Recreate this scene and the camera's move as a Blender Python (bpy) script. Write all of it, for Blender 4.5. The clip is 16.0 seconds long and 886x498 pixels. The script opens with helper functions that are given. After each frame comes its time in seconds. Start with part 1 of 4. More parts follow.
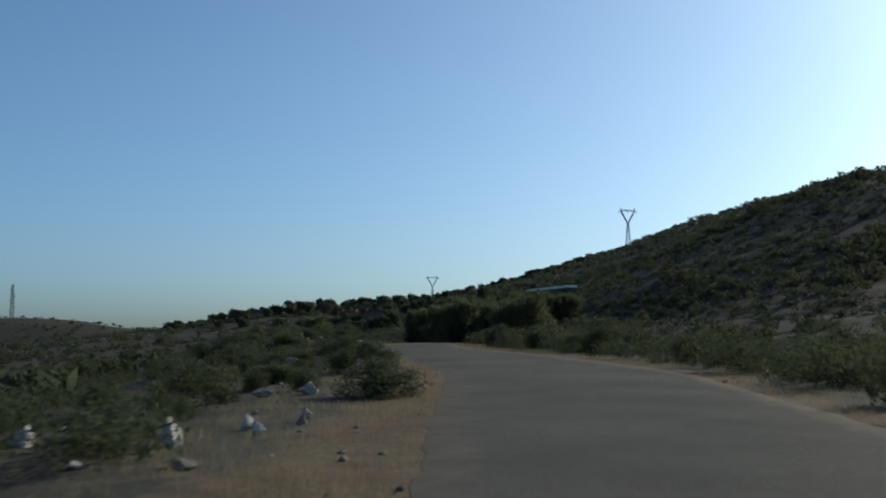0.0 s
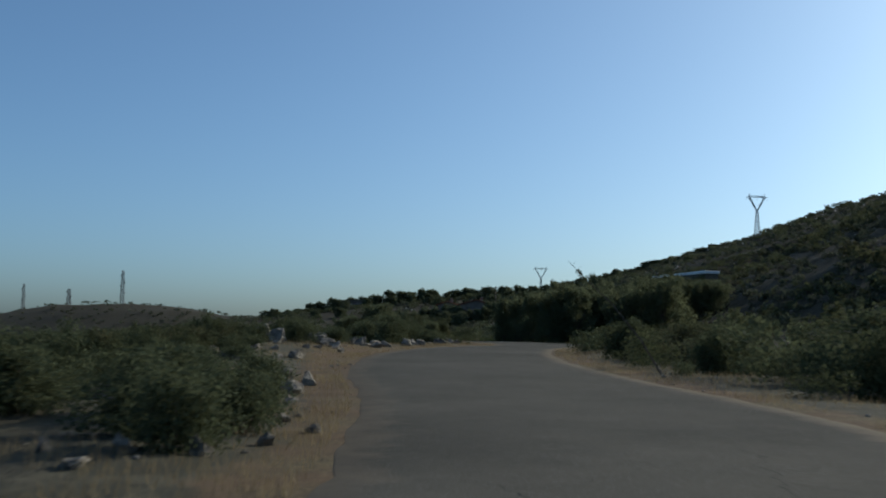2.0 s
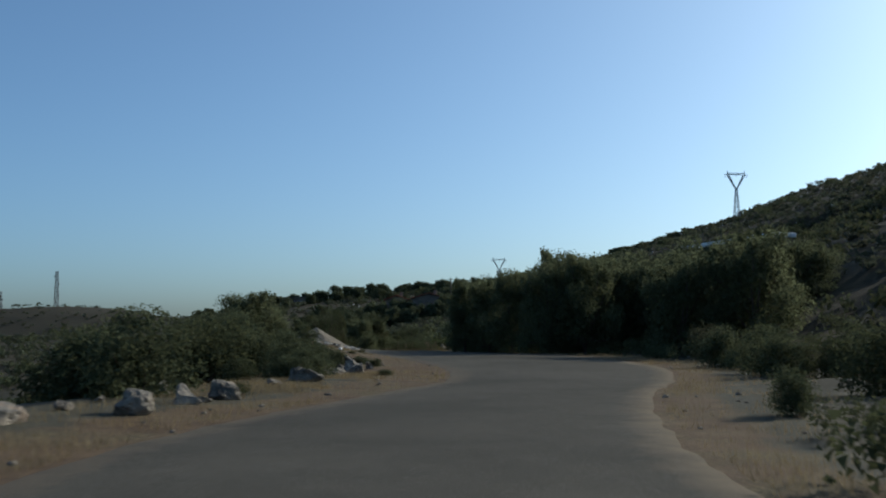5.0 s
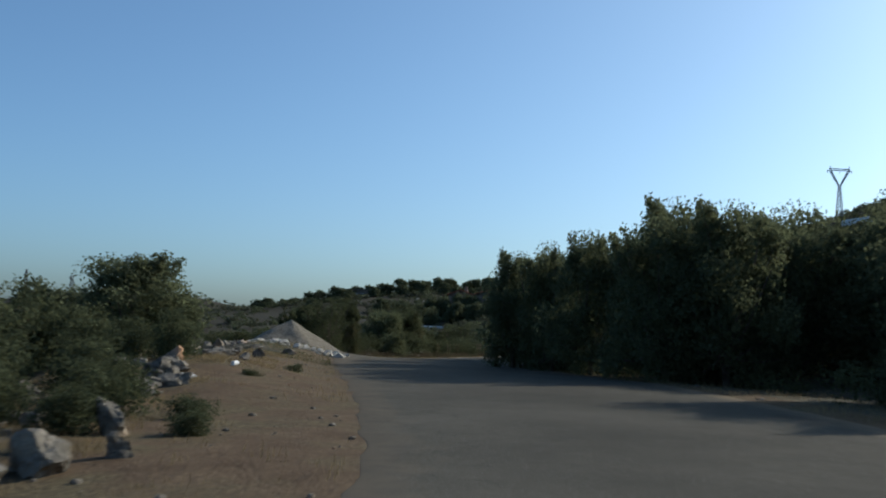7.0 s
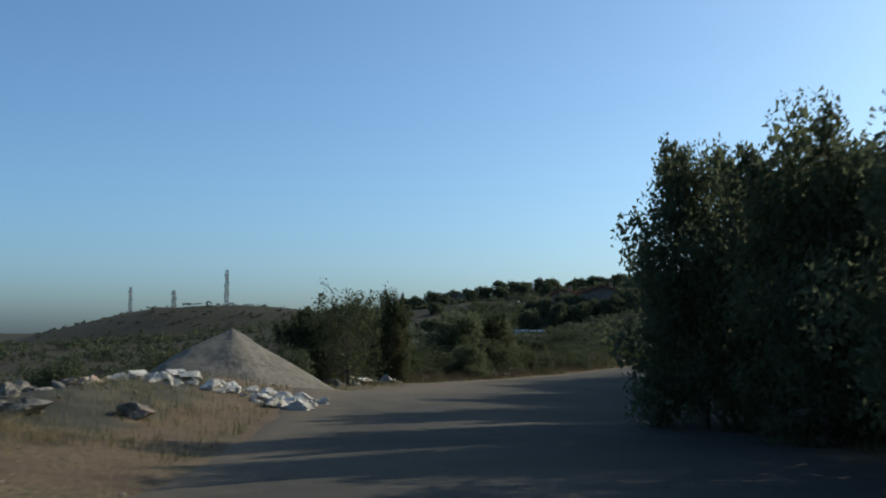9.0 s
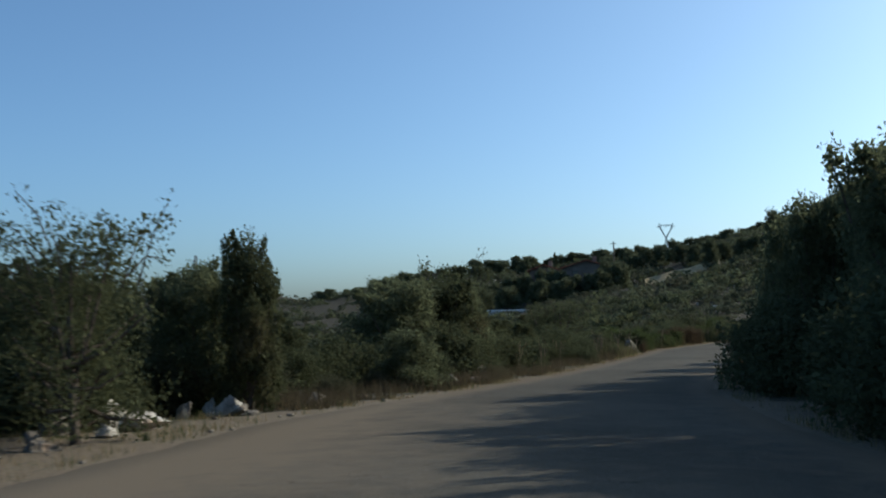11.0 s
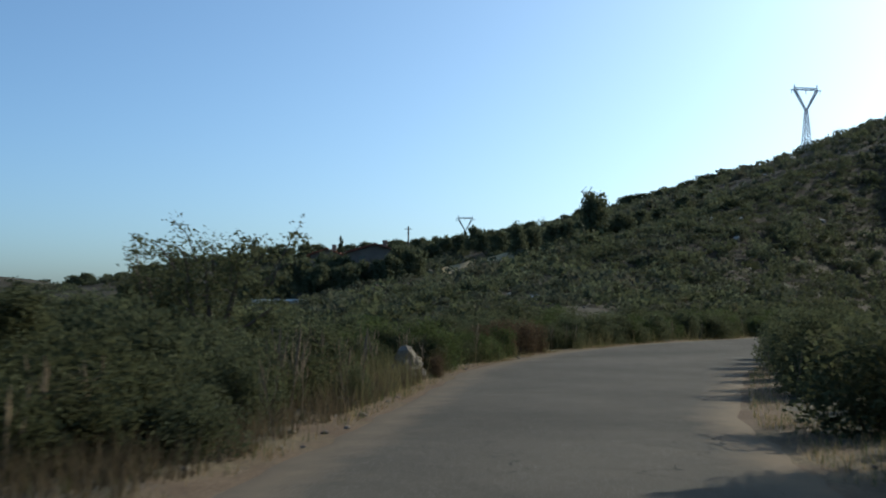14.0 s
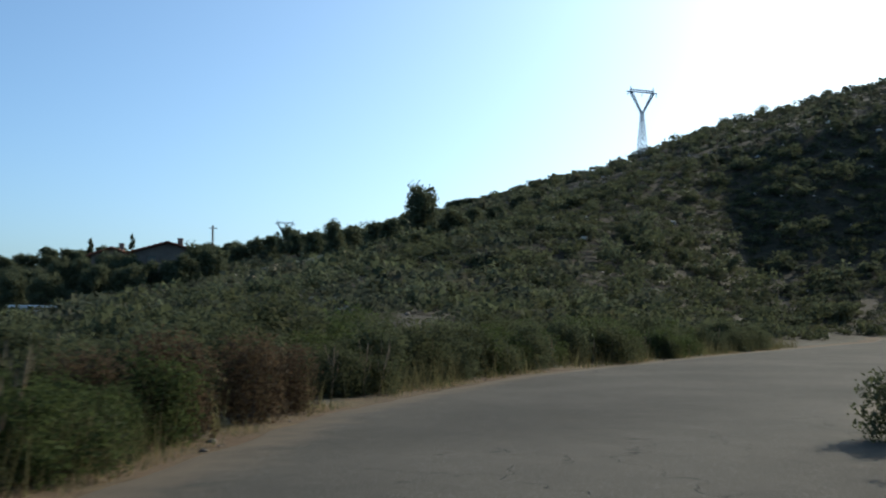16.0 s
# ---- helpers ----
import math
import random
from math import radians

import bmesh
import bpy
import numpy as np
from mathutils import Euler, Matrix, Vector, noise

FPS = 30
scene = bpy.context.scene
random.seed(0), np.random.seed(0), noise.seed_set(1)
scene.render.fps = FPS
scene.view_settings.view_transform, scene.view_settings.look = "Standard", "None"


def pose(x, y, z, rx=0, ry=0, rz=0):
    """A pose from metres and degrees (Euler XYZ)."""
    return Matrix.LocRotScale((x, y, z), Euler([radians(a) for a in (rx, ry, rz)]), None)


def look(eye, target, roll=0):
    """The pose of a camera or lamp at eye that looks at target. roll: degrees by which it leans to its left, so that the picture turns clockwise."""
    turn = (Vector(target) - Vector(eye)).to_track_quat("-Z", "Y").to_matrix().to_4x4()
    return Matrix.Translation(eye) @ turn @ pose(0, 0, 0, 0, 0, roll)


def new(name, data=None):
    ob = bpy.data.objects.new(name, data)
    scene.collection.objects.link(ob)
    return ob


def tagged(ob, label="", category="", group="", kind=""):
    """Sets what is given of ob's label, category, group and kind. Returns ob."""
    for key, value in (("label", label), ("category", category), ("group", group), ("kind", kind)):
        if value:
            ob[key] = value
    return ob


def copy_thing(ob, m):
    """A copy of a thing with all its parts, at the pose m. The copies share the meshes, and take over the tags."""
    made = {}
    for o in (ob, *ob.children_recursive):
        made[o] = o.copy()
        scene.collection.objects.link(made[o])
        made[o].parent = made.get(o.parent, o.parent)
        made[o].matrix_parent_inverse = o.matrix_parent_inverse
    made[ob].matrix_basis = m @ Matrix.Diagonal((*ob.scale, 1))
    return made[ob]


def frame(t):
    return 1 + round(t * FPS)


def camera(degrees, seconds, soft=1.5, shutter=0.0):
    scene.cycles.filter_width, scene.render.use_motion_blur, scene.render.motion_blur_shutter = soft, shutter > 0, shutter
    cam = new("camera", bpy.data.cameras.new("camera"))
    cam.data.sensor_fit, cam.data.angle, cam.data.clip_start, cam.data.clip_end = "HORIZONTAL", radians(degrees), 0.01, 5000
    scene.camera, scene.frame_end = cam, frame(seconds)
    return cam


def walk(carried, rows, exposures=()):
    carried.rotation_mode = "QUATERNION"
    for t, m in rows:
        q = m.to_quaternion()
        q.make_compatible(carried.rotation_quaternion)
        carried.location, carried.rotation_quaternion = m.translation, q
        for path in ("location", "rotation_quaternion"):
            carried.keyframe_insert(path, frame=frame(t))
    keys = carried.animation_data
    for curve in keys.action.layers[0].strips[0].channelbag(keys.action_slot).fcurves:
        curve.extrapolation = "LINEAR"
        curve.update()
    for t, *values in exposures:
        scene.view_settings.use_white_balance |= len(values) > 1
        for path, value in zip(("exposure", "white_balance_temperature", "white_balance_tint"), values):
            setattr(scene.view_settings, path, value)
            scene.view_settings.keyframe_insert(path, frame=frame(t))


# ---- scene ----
cam = camera(45.74, 16.0, soft=1.9, shutter=0.25)
PATH = [
    (0, pose(0.00, -0.00, 1.30, 95.23, 0.15, 0.00)),
    (0.5, pose(0.64, 6.97, 1.46, 95.44, -1.78, 0.85)),
    (1, pose(1.07, 13.94, 1.59, 95.28, -0.88, 2.74)),
    (1.5, pose(1.13, 20.93, 1.73, 95.05, -0.06, 4.43)),
    (2, pose(0.87, 27.90, 1.83, 94.80, -1.04, 5.96)),
    (2.5, pose(0.48, 34.83, 1.97, 95.64, 0.36, 7.73)),
    (3, pose(-0.01, 41.60, 2.09, 95.60, 0.43, 8.36)),
    (3.5, pose(-0.56, 48.05, 2.22, 94.71, -0.07, 7.71)),
    (4, pose(-0.98, 53.94, 2.30, 94.34, 1.41, 6.74)),
    (4.2, pose(-1.04, 56.20, 2.34, 94.64, 1.77, 6.45)),
    (5, pose(-1.06, 65.18, 2.51, 94.60, 0.18, 3.59)),
    (6.3, pose(-0.84, 80.03, 2.63, 93.72, -2.24, 5.44)),
    (6.5, pose(-0.91, 82.39, 2.65, 94.21, -2.26, 6.09)),
    (7, pose(-1.18, 88.40, 2.69, 94.43, -1.94, 7.53)),
    (7.5, pose(-1.56, 94.49, 2.73, 94.53, -1.78, 9.38)),
    (8, pose(-2.24, 100.20, 2.76, 95.15, -1.01, 11.99)),
    (8.2, pose(-2.60, 102.36, 2.76, 95.27, -0.98, 12.91)),
    (8.5, pose(-3.08, 105.48, 2.78, 95.05, -0.51, 13.39)),
    (9, pose(-3.81, 110.44, 2.81, 94.60, -0.06, 13.19)),
    (9.5, pose(-4.51, 115.20, 2.82, 94.56, 0.01, 13.59)),
    (10, pose(-5.25, 119.85, 2.80, 94.83, 0.55, 14.75)),
    (10.3, pose(-5.71, 122.65, 2.78, 94.93, 1.35, 14.92)),
    (10.5, pose(-5.97, 124.53, 2.77, 94.82, 1.68, 14.23)),
    (11, pose(-6.71, 129.27, 2.71, 93.63, 1.18, 11.98)),
    (11.5, pose(-7.30, 134.16, 2.64, 93.03, 0.21, 9.50)),
    (12, pose(-7.76, 139.26, 2.54, 93.21, 0.63, 7.73)),
    (12.5, pose(-8.04, 144.66, 2.41, 92.87, -1.14, 5.54)),
    (13, pose(-8.01, 150.22, 2.26, 93.02, -1.23, 3.75)),
    (13.5, pose(-7.78, 155.84, 2.14, 93.64, -0.63, 2.28)),
    (14, pose(-7.43, 161.42, 2.07, 93.31, -0.21, 0.96)),
    (14.5, pose(-7.02, 166.94, 2.06, 93.60, 0.18, -0.42)),
    (15, pose(-6.36, 172.32, 2.06, 93.63, 0.30, -1.82)),
    (15.3, pose(-5.85, 175.43, 2.03, 93.49, 0.32, -3.07)),
    (15.5, pose(-5.52, 177.44, 2.01, 93.75, 0.31, -4.22)),
    (16, pose(-4.91, 182.25, 1.91, 94.00, -0.53, -8.52)),
]
walk(cam, PATH, [(0, 0.36, 6200, 7), (4, 0.38, 6200, 7), (6.5, 0.6, 6200, 7), (8, 0.7, 6200, 7), (11, 0.75, 6200, 7), (12.2, 0.75, 6250, 7), (13.5, 0.8, 6300, 7), (16, 0.92, 6350, 7)])

# ---- light ----
SUN_AZ, SUN_EL = 51.0, 27.5          # degrees right of +y, above the horizon
world = bpy.data.worlds.new("sky")
scene.world = world
world.use_nodes = True
wn = world.node_tree.nodes
sky = wn.new("ShaderNodeTexSky")
sky.sky_type = "NISHITA"
sky.sun_disc = False
sky.sun_elevation, sky.sun_rotation = radians(SUN_EL), radians(SUN_AZ)
sky.altitude, sky.air_density, sky.dust_density, sky.ozone_density = 200, 0.72, 2.6, 4.0
tint = wn.new("ShaderNodeMix")
tint.data_type, tint.blend_type = "RGBA", "MULTIPLY"
tint.inputs[0].default_value, tint.inputs[7].default_value = 1.0, (0.84, 0.995, 0.985, 1)
world.node_tree.links.new(sky.outputs[0], tint.inputs[6])
world.node_tree.links.new(tint.outputs[2], wn["Background"].inputs[0])
wn["Background"].inputs[1].default_value = 0.1
sun = new("sun", bpy.data.lights.new("sun", "SUN"))
sun.data.energy, sun.data.angle, sun.data.color = 2.6, radians(0.53), (1.0, 0.9, 0.76)
sun_way = Vector((math.sin(radians(SUN_AZ)) * math.cos(radians(SUN_EL)), math.cos(radians(SUN_AZ)) * math.cos(radians(SUN_EL)), math.sin(radians(SUN_EL))))
sun.matrix_world = look(sun_way * 300, (0, 0, 0))

# ---- materials ----


class Nodes:
    """Short hand for a node material."""

    def __init__(self, name):
        self.m = bpy.data.materials.new(name)
        self.m.use_nodes = True
        self.t = self.m.node_tree
        self.t.nodes.clear()
        self.out = self.t.nodes.new("ShaderNodeOutputMaterial")

    def put(self, kind, **links):
        n = self.t.nodes.new(kind)
        for k, v in links.items():
            self.set(n.inputs[int(k[1:])] if k[0] == "i" and k[1:].isdigit() else n.inputs[k.replace("_", " ")], v)
        return n

    def set(self, socket, v):
        if isinstance(v, bpy.types.NodeSocket):
            self.t.links.new(v, socket)
        elif isinstance(v, (tuple, list)) and len(v) == 3 and socket.type == "RGBA":
            socket.default_value = (*v, 1)
        else:
            socket.default_value = v

    def pos(self):
        return self.t.nodes.new("ShaderNodeNewGeometry").outputs["Position"]

    def noise(self, scale, detail=4.0, rough=0.6, vec=None):
        n = self.put("ShaderNodeTexNoise", Scale=scale, Detail=detail, Roughness=rough)
        self.set(n.inputs["Vector"], vec if vec is not None else self.pos())
        return n.outputs[0]

    def ramp(self, fac, lo, hi, a=(0, 0, 0), b=(1, 1, 1)):
        n = self.put("ShaderNodeMapRange", i0=fac, i1=lo, i2=hi)
        return self.mix(n.outputs[0], a, b)

    def step(self, fac, lo, hi):
        return self.put("ShaderNodeMapRange", i0=fac, i1=lo, i2=hi).outputs[0]

    def mix(self, fac, a, b, mode="MIX"):
        n = self.t.nodes.new("ShaderNodeMix")
        n.data_type, n.blend_type = "RGBA", mode
        self.set(n.inputs[0], fac), self.set(n.inputs[6], a), self.set(n.inputs[7], b)
        return n.outputs[2]

    def math(self, op, a, b=0.0):
        n = self.t.nodes.new("ShaderNodeMath")
        n.operation = op
        self.set(n.inputs[0], a), self.set(n.inputs[1], b)
        return n.outputs[0]

    def bump(self, height, strength, distance):
        return self.put("ShaderNodeBump", Strength=strength, Distance=distance, Height=height).outputs[0]

    def principled(self, colour, rough, normal=None, metal=0.0, gloss=0.12):
        n = self.put("ShaderNodeBsdfPrincipled", Base_Color=colour, Roughness=rough, Metallic=metal, Specular_IOR_Level=gloss)
        if normal is not None:
            self.set(n.inputs["Normal"], normal)
        self.t.links.new(n.outputs[0], self.out.inputs[0])
        return self.m


def mottled(name, dark, light, scale, rough=0.85, bump=0.3, size=0.02, fine=None, metal=0.0):
    """Two tones at a large and a small scale, with relief."""
    k = Nodes(name)
    big = k.noise(scale, 5)
    col = k.mix(k.step(big, 0.32, 0.68), dark, light)
    small = k.noise(fine or scale * 9, 3)
    col = k.mix(k.step(small, 0.3, 0.75), k.mix(0.45, col, dark), col)
    return k.principled(col, rough, k.bump(k.math("ADD", big, k.math("MULTIPLY", small, 0.5)), bump, size), metal)


def foliage(name, dark, light, dry=None, share=0.2, thin=0.36):
    """Leaves that let some light through; each leaf has a tone of its own."""
    k = Nodes(name)
    geo = k.t.nodes.new("ShaderNodeNewGeometry")
    info = k.t.nodes.new("ShaderNodeObjectInfo")
    col = k.mix(geo.outputs["Random Per Island"], dark, light)
    if dry:
        col = k.mix(k.step(k.noise(0.35, 2), 0.62 - share * 0.5, 0.72), col, dry)
    col = k.mix(k.math("MULTIPLY", info.outputs["Random"], 0.45), col, dark)
    d = k.put("ShaderNodeBsdfPrincipled", Base_Color=col, Roughness=0.85, Specular_IOR_Level=0.06)
    tr = k.put("ShaderNodeBsdfTranslucent", Color=k.mix(0.5, col, light))
    s = k.put("ShaderNodeMixShader", i0=thin, i1=d.outputs[0], i2=tr.outputs[0])
    k.t.links.new(s.outputs[0], k.out.inputs[0])
    return k.m


def ground_material():
    k = Nodes("dry_ground")
    verge = k.t.nodes.new("ShaderNodeAttribute")
    verge.attribute_name = "verge"
    dust = k.t.nodes.new("ShaderNodeAttribute")
    dust.attribute_name = "redness"
    n1, n2, n3 = k.noise(0.12, 5), k.noise(1.3, 5), k.noise(14, 4)
    soil = k.mix(k.step(n1, 0.35, 0.65), (0.04, 0.038, 0.026), (0.078, 0.072, 0.05))
    soil = k.mix(k.step(n2, 0.52, 0.62), soil, (0.1, 0.088, 0.058))
    rock = k.noise(0.5, 6, 0.7)
    soil = k.mix(k.step(rock, 0.6, 0.68), soil, (0.12, 0.114, 0.1))
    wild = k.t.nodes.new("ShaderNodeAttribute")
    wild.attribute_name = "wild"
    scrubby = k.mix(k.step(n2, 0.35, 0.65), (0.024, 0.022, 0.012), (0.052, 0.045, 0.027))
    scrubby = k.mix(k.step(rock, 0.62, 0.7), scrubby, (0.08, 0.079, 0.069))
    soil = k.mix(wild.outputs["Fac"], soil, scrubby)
    dirt = k.mix(k.step(n2, 0.35, 0.7), (0.085, 0.054, 0.03), (0.142, 0.097, 0.057))
    dirt = k.mix(k.step(n3, 0.6, 0.8), dirt, (0.19, 0.146, 0.096))
    dirt = k.mix(k.step(k.noise(0.6, 6, 0.65), 0.47, 0.62), dirt, k.mix(k.step(n3, 0.35, 0.65), (0.07, 0.056, 0.03), (0.145, 0.112, 0.06)))
    dirt = k.mix(dust.outputs["Fac"], dirt, (0.18, 0.15, 0.11))
    edge = k.math("ADD", verge.outputs["Fac"], k.math("MULTIPLY", k.math("SUBTRACT", n2, 0.5), 0.9))
    col = k.mix(k.step(edge, 0.35, 0.6), soil, dirt)
    col = k.mix(k.step(n3, 0.3, 0.55), k.mix(0.5, col, (0.05, 0.04, 0.03)), col)
    return k.principled(col, 0.95, k.bump(k.math("ADD", n3, n2), 0.6, 0.05))


def road_material():
    k = Nodes("worn_asphalt")
    edge = k.t.nodes.new("ShaderNodeAttribute")
    edge.attribute_name = "dust"
    n1, n2, n3 = k.noise(0.22, 4), k.noise(2.2, 5), k.noise(70, 2)
    col = k.mix(k.step(n1, 0.35, 0.65), (0.053, 0.049, 0.038), (0.09, 0.082, 0.064))
    col = k.mix(k.step(n2, 0.3, 0.75), k.mix(0.2, col, (0.03, 0.03, 0.03)), col)
    col = k.mix(k.step(n3, 0.56, 0.72), col, (0.2, 0.19, 0.17))
    crack = k.put("ShaderNodeTexVoronoi", Scale=0.55)
    crack.feature = "DISTANCE_TO_EDGE"
    k.set(crack.inputs["Vector"], k.put("ShaderNodeVectorMath", i0=k.pos(), i1=k.put("ShaderNodeTexNoise", Scale=1.5, Vector=k.pos()).outputs[1]).outputs[0])
    cracked = k.math("MULTIPLY", k.step(crack.outputs[0], 0.006, 0.0), k.step(n1, 0.45, 0.6))
    col = k.mix(cracked, col, (0.025, 0.024, 0.022))
    fac = k.math("ADD", edge.outputs["Fac"], k.math("MULTIPLY", k.math("SUBTRACT", n2, 0.5), 0.8))
    col = k.mix(k.step(fac, 0.3, 0.85), col, (0.145, 0.117, 0.083))
    h = k.math("SUBTRACT", k.math("ADD", n3, n2), k.math("MULTIPLY", cracked, 2.0))
    return k.principled(col, 0.94, k.bump(h, 0.3, 0.012), gloss=0.05)


def limestone(name, light, dark):
    k = Nodes(name)
    n1, n2, n3 = k.noise(1.8, 6, 0.65), k.noise(9, 5, 0.7), k.noise(40, 3)
    col = k.mix(k.step(n1, 0.35, 0.62), dark, light)
    col = k.mix(k.step(n2, 0.58, 0.7), col, (0.12, 0.105, 0.085))
    col = k.mix(k.step(k.noise(0.9, 3), 0.6, 0.72), col, (0.33, 0.2, 0.12))
    return k.principled(col, 0.9, k.bump(k.math("ADD", n2, k.math("MULTIPLY", n3, 0.4)), 0.7, 0.05))


GROUND, ASPHALT = ground_material(), road_material()
STONE = limestone("grey_limestone", (0.275, 0.24, 0.19), (0.058, 0.054, 0.047))
WHITE_STONE = limestone("pale_limestone", (0.58, 0.54, 0.46), (0.26, 0.24, 0.2))
GRAVEL = mottled("crushed_gravel", (0.13, 0.113, 0.088), (0.235, 0.208, 0.165), 6, 0.95, 0.9, 0.05, 45)
BARK = mottled("bark", (0.05, 0.04, 0.03), (0.16, 0.13, 0.1), 6, 0.9, 0.6, 0.03)
DEAD = mottled("dry_stalk", (0.15, 0.115, 0.07), (0.28, 0.215, 0.135), 5, 0.9, 0.3, 0.01)
OAK = foliage("kermes_oak_leaves", (0.05, 0.06, 0.033), (0.108, 0.121, 0.062))
OAK_TREE = foliage("oak_tree_leaves", (0.066, 0.078, 0.044), (0.135, 0.15, 0.08), thin=0.55)
OLIVE = foliage("olive_leaves", (0.05, 0.062, 0.034), (0.135, 0.15, 0.085))
MAQUIS = foliage("maquis_leaves", (0.042, 0.05, 0.025), (0.094, 0.102, 0.049), (0.115, 0.092, 0.05), 0.1)
SAGE = foliage("sage_leaves", (0.045, 0.048, 0.029), (0.105, 0.104, 0.06), (0.125, 0.1, 0.056), 0.15)
FRESH = foliage("green_broom_leaves", (0.034, 0.05, 0.017), (0.092, 0.116, 0.042))
RUST = foliage("russet_leaves", (0.052, 0.038, 0.023), (0.11, 0.078, 0.047))
STRAW = foliage("straw", (0.16, 0.118, 0.064), (0.34, 0.265, 0.15))
FAR_WOOD = foliage("far_scrub_leaves", (0.035, 0.044, 0.029), (0.09, 0.102, 0.065), (0.115, 0.1, 0.066), 0.3)
STEEL = mottled("galvanised_steel", (0.2, 0.21, 0.22), (0.32, 0.33, 0.34), 2, 0.5, 0.1, 0.01, metal=0.7)
DARK_STEEL = mottled("dark_steel", (0.06, 0.06, 0.065), (0.12, 0.12, 0.12), 2, 0.6, 0.1, 0.01)
WHITE_PAINT = mottled("white_paint", (0.66, 0.65, 0.62), (0.8, 0.79, 0.76), 1.5, 0.7, 0.1, 0.01)
PLASTER = mottled("house_plaster", (0.15, 0.118, 0.096), (0.22, 0.178, 0.146), 0.8, 0.9, 0.2, 0.02)
TILE = mottled("clay_tile", (0.16, 0.06, 0.038), (0.28, 0.11, 0.07), 1.2, 0.85, 0.5, 0.05)
WOOD = mottled("weathered_wood", (0.1, 0.08, 0.06), (0.2, 0.165, 0.125), 4, 0.85, 0.4, 0.02)
CONCRETE = mottled("concrete", (0.3, 0.29, 0.27), (0.45, 0.43, 0.4), 1.2, 0.9, 0.3, 0.02)
DARK_GLASS = Nodes("window_glass").principled((0.03, 0.035, 0.04), 0.12, gloss=0.5)
PLASTIC = mottled("white_plastic", (0.7, 0.7, 0.68), (0.82, 0.82, 0.8), 12, 0.4, 0.1, 0.005)

# ---- mesh helpers ----


def mesh_np(name, verts, faces, mat, attrs=None, smooth=False):
    """A mesh from arrays: verts (n, 3), faces (m, k)."""
    me = bpy.data.meshes.new(name)
    verts, faces = np.asarray(verts, np.float32), np.asarray(faces, np.int32)
    k = faces.shape[1]
    me.vertices.add(len(verts))
    me.vertices.foreach_set("co", verts.ravel())
    me.loops.add(faces.size)
    me.loops.foreach_set("vertex_index", faces.ravel())
    me.polygons.add(len(faces))
    me.polygons.foreach_set("loop_start", np.arange(0, faces.size, k, dtype=np.int32))
    me.update(calc_edges=True)
    for key, values in (attrs or {}).items():
        me.attributes.new(key, "FLOAT", "POINT").data.foreach_set("value", np.asarray(values, np.float32).ravel())
    if smooth:
        me.polygons.foreach_set("use_smooth", np.ones(len(faces), bool))
    me.materials.append(mat)
    return me


def part(name, me, material, parent, label=""):
    """Link a bmesh or a mesh as one object under a thing or a part."""
    if isinstance(me, bmesh.types.BMesh):
        bm, me = me, bpy.data.meshes.new(name)
        bm.to_mesh(me)
        bm.free()
        me.materials.append(material)
    ob = new(name, me)
    ob.parent = parent
    return tagged(ob, label)


def thing(name, label, category, group="", kind="", at=(0, 0, 0)):
    ob = new(name)
    ob.location = at
    return tagged(ob, label, category, group, kind)


def box(bm, x0, y0, z0, x1, y1, z1, bevel=0.0):
    made = bmesh.ops.create_cube(bm, size=1)["verts"]
    for v in made:
        v.co = Vector(((x0 + x1) / 2 + v.co.x * (x1 - x0), (y0 + y1) / 2 + v.co.y * (y1 - y0), (z0 + z1) / 2 + v.co.z * (z1 - z0)))
    if bevel:
        edges = list({e for v in made for e in v.link_edges})
        bmesh.ops.bevel(bm, geom=edges, offset=bevel, segments=1, affect="EDGES")
    return bm


def tube(bm, points, radii, sides=6):
    """A tapered tube along points."""
    rings = []
    for i, p in enumerate(points):
        p = Vector(p)
        way = (Vector(points[min(i + 1, len(points) - 1)]) - Vector(points[max(i - 1, 0)])).normalized()
        a = way.orthogonal().normalized()
        b = way.cross(a)
        rings.append([bm.verts.new(p + radii[i] * (math.cos(2 * math.pi * j / sides) * a + math.sin(2 * math.pi * j / sides) * b)) for j in range(sides)])
    for r, s in zip(rings, rings[1:]):
        for j in range(sides):
            bm.faces.new((r[j], r[(j + 1) % sides], s[(j + 1) % sides], s[j]))
    bm.faces.new(rings[0][::-1]), bm.faces.new(rings[-1])
    return bm


def bar(bm, a, b, w):
    """A straight lattice member."""
    return tube(bm, [a, b], [w, w], 4)


def leaves(rng, centres, spread, count, size):
    """Leaves scattered in balls round the centres: verts and faces. Leaves lie thicker towards the outside of each ball."""
    centres, spread = np.asarray(centres, float), np.asarray(spread, float)
    which = rng.integers(0, len(centres), count)
    d = rng.normal(size=(count, 3))
    d /= np.linalg.norm(d, axis=1)[:, None] + 1e-9
    r = rng.random(count) ** 0.45
    sp = spread[which] if spread.ndim > 1 else np.repeat(spread[which][:, None], 3, 1)
    p = centres[which] + d * r[:, None] * sp
    a = rng.normal(size=(count, 3)) + d * 0.3
    a /= np.linalg.norm(a, axis=1)[:, None] + 1e-9
    b = np.cross(a, rng.normal(size=(count, 3)))
    b /= np.linalg.norm(b, axis=1)[:, None] + 1e-9
    s = (size * rng.uniform(0.6, 1.4, count))[:, None]
    v = np.stack([p - a * s, p + a * s * 0.7 - b * s * 0.5, p + a * s * 0.5 + b * s * 0.55], 1).reshape(-1, 3)
    return v, np.arange(3 * count).reshape(-1, 3)


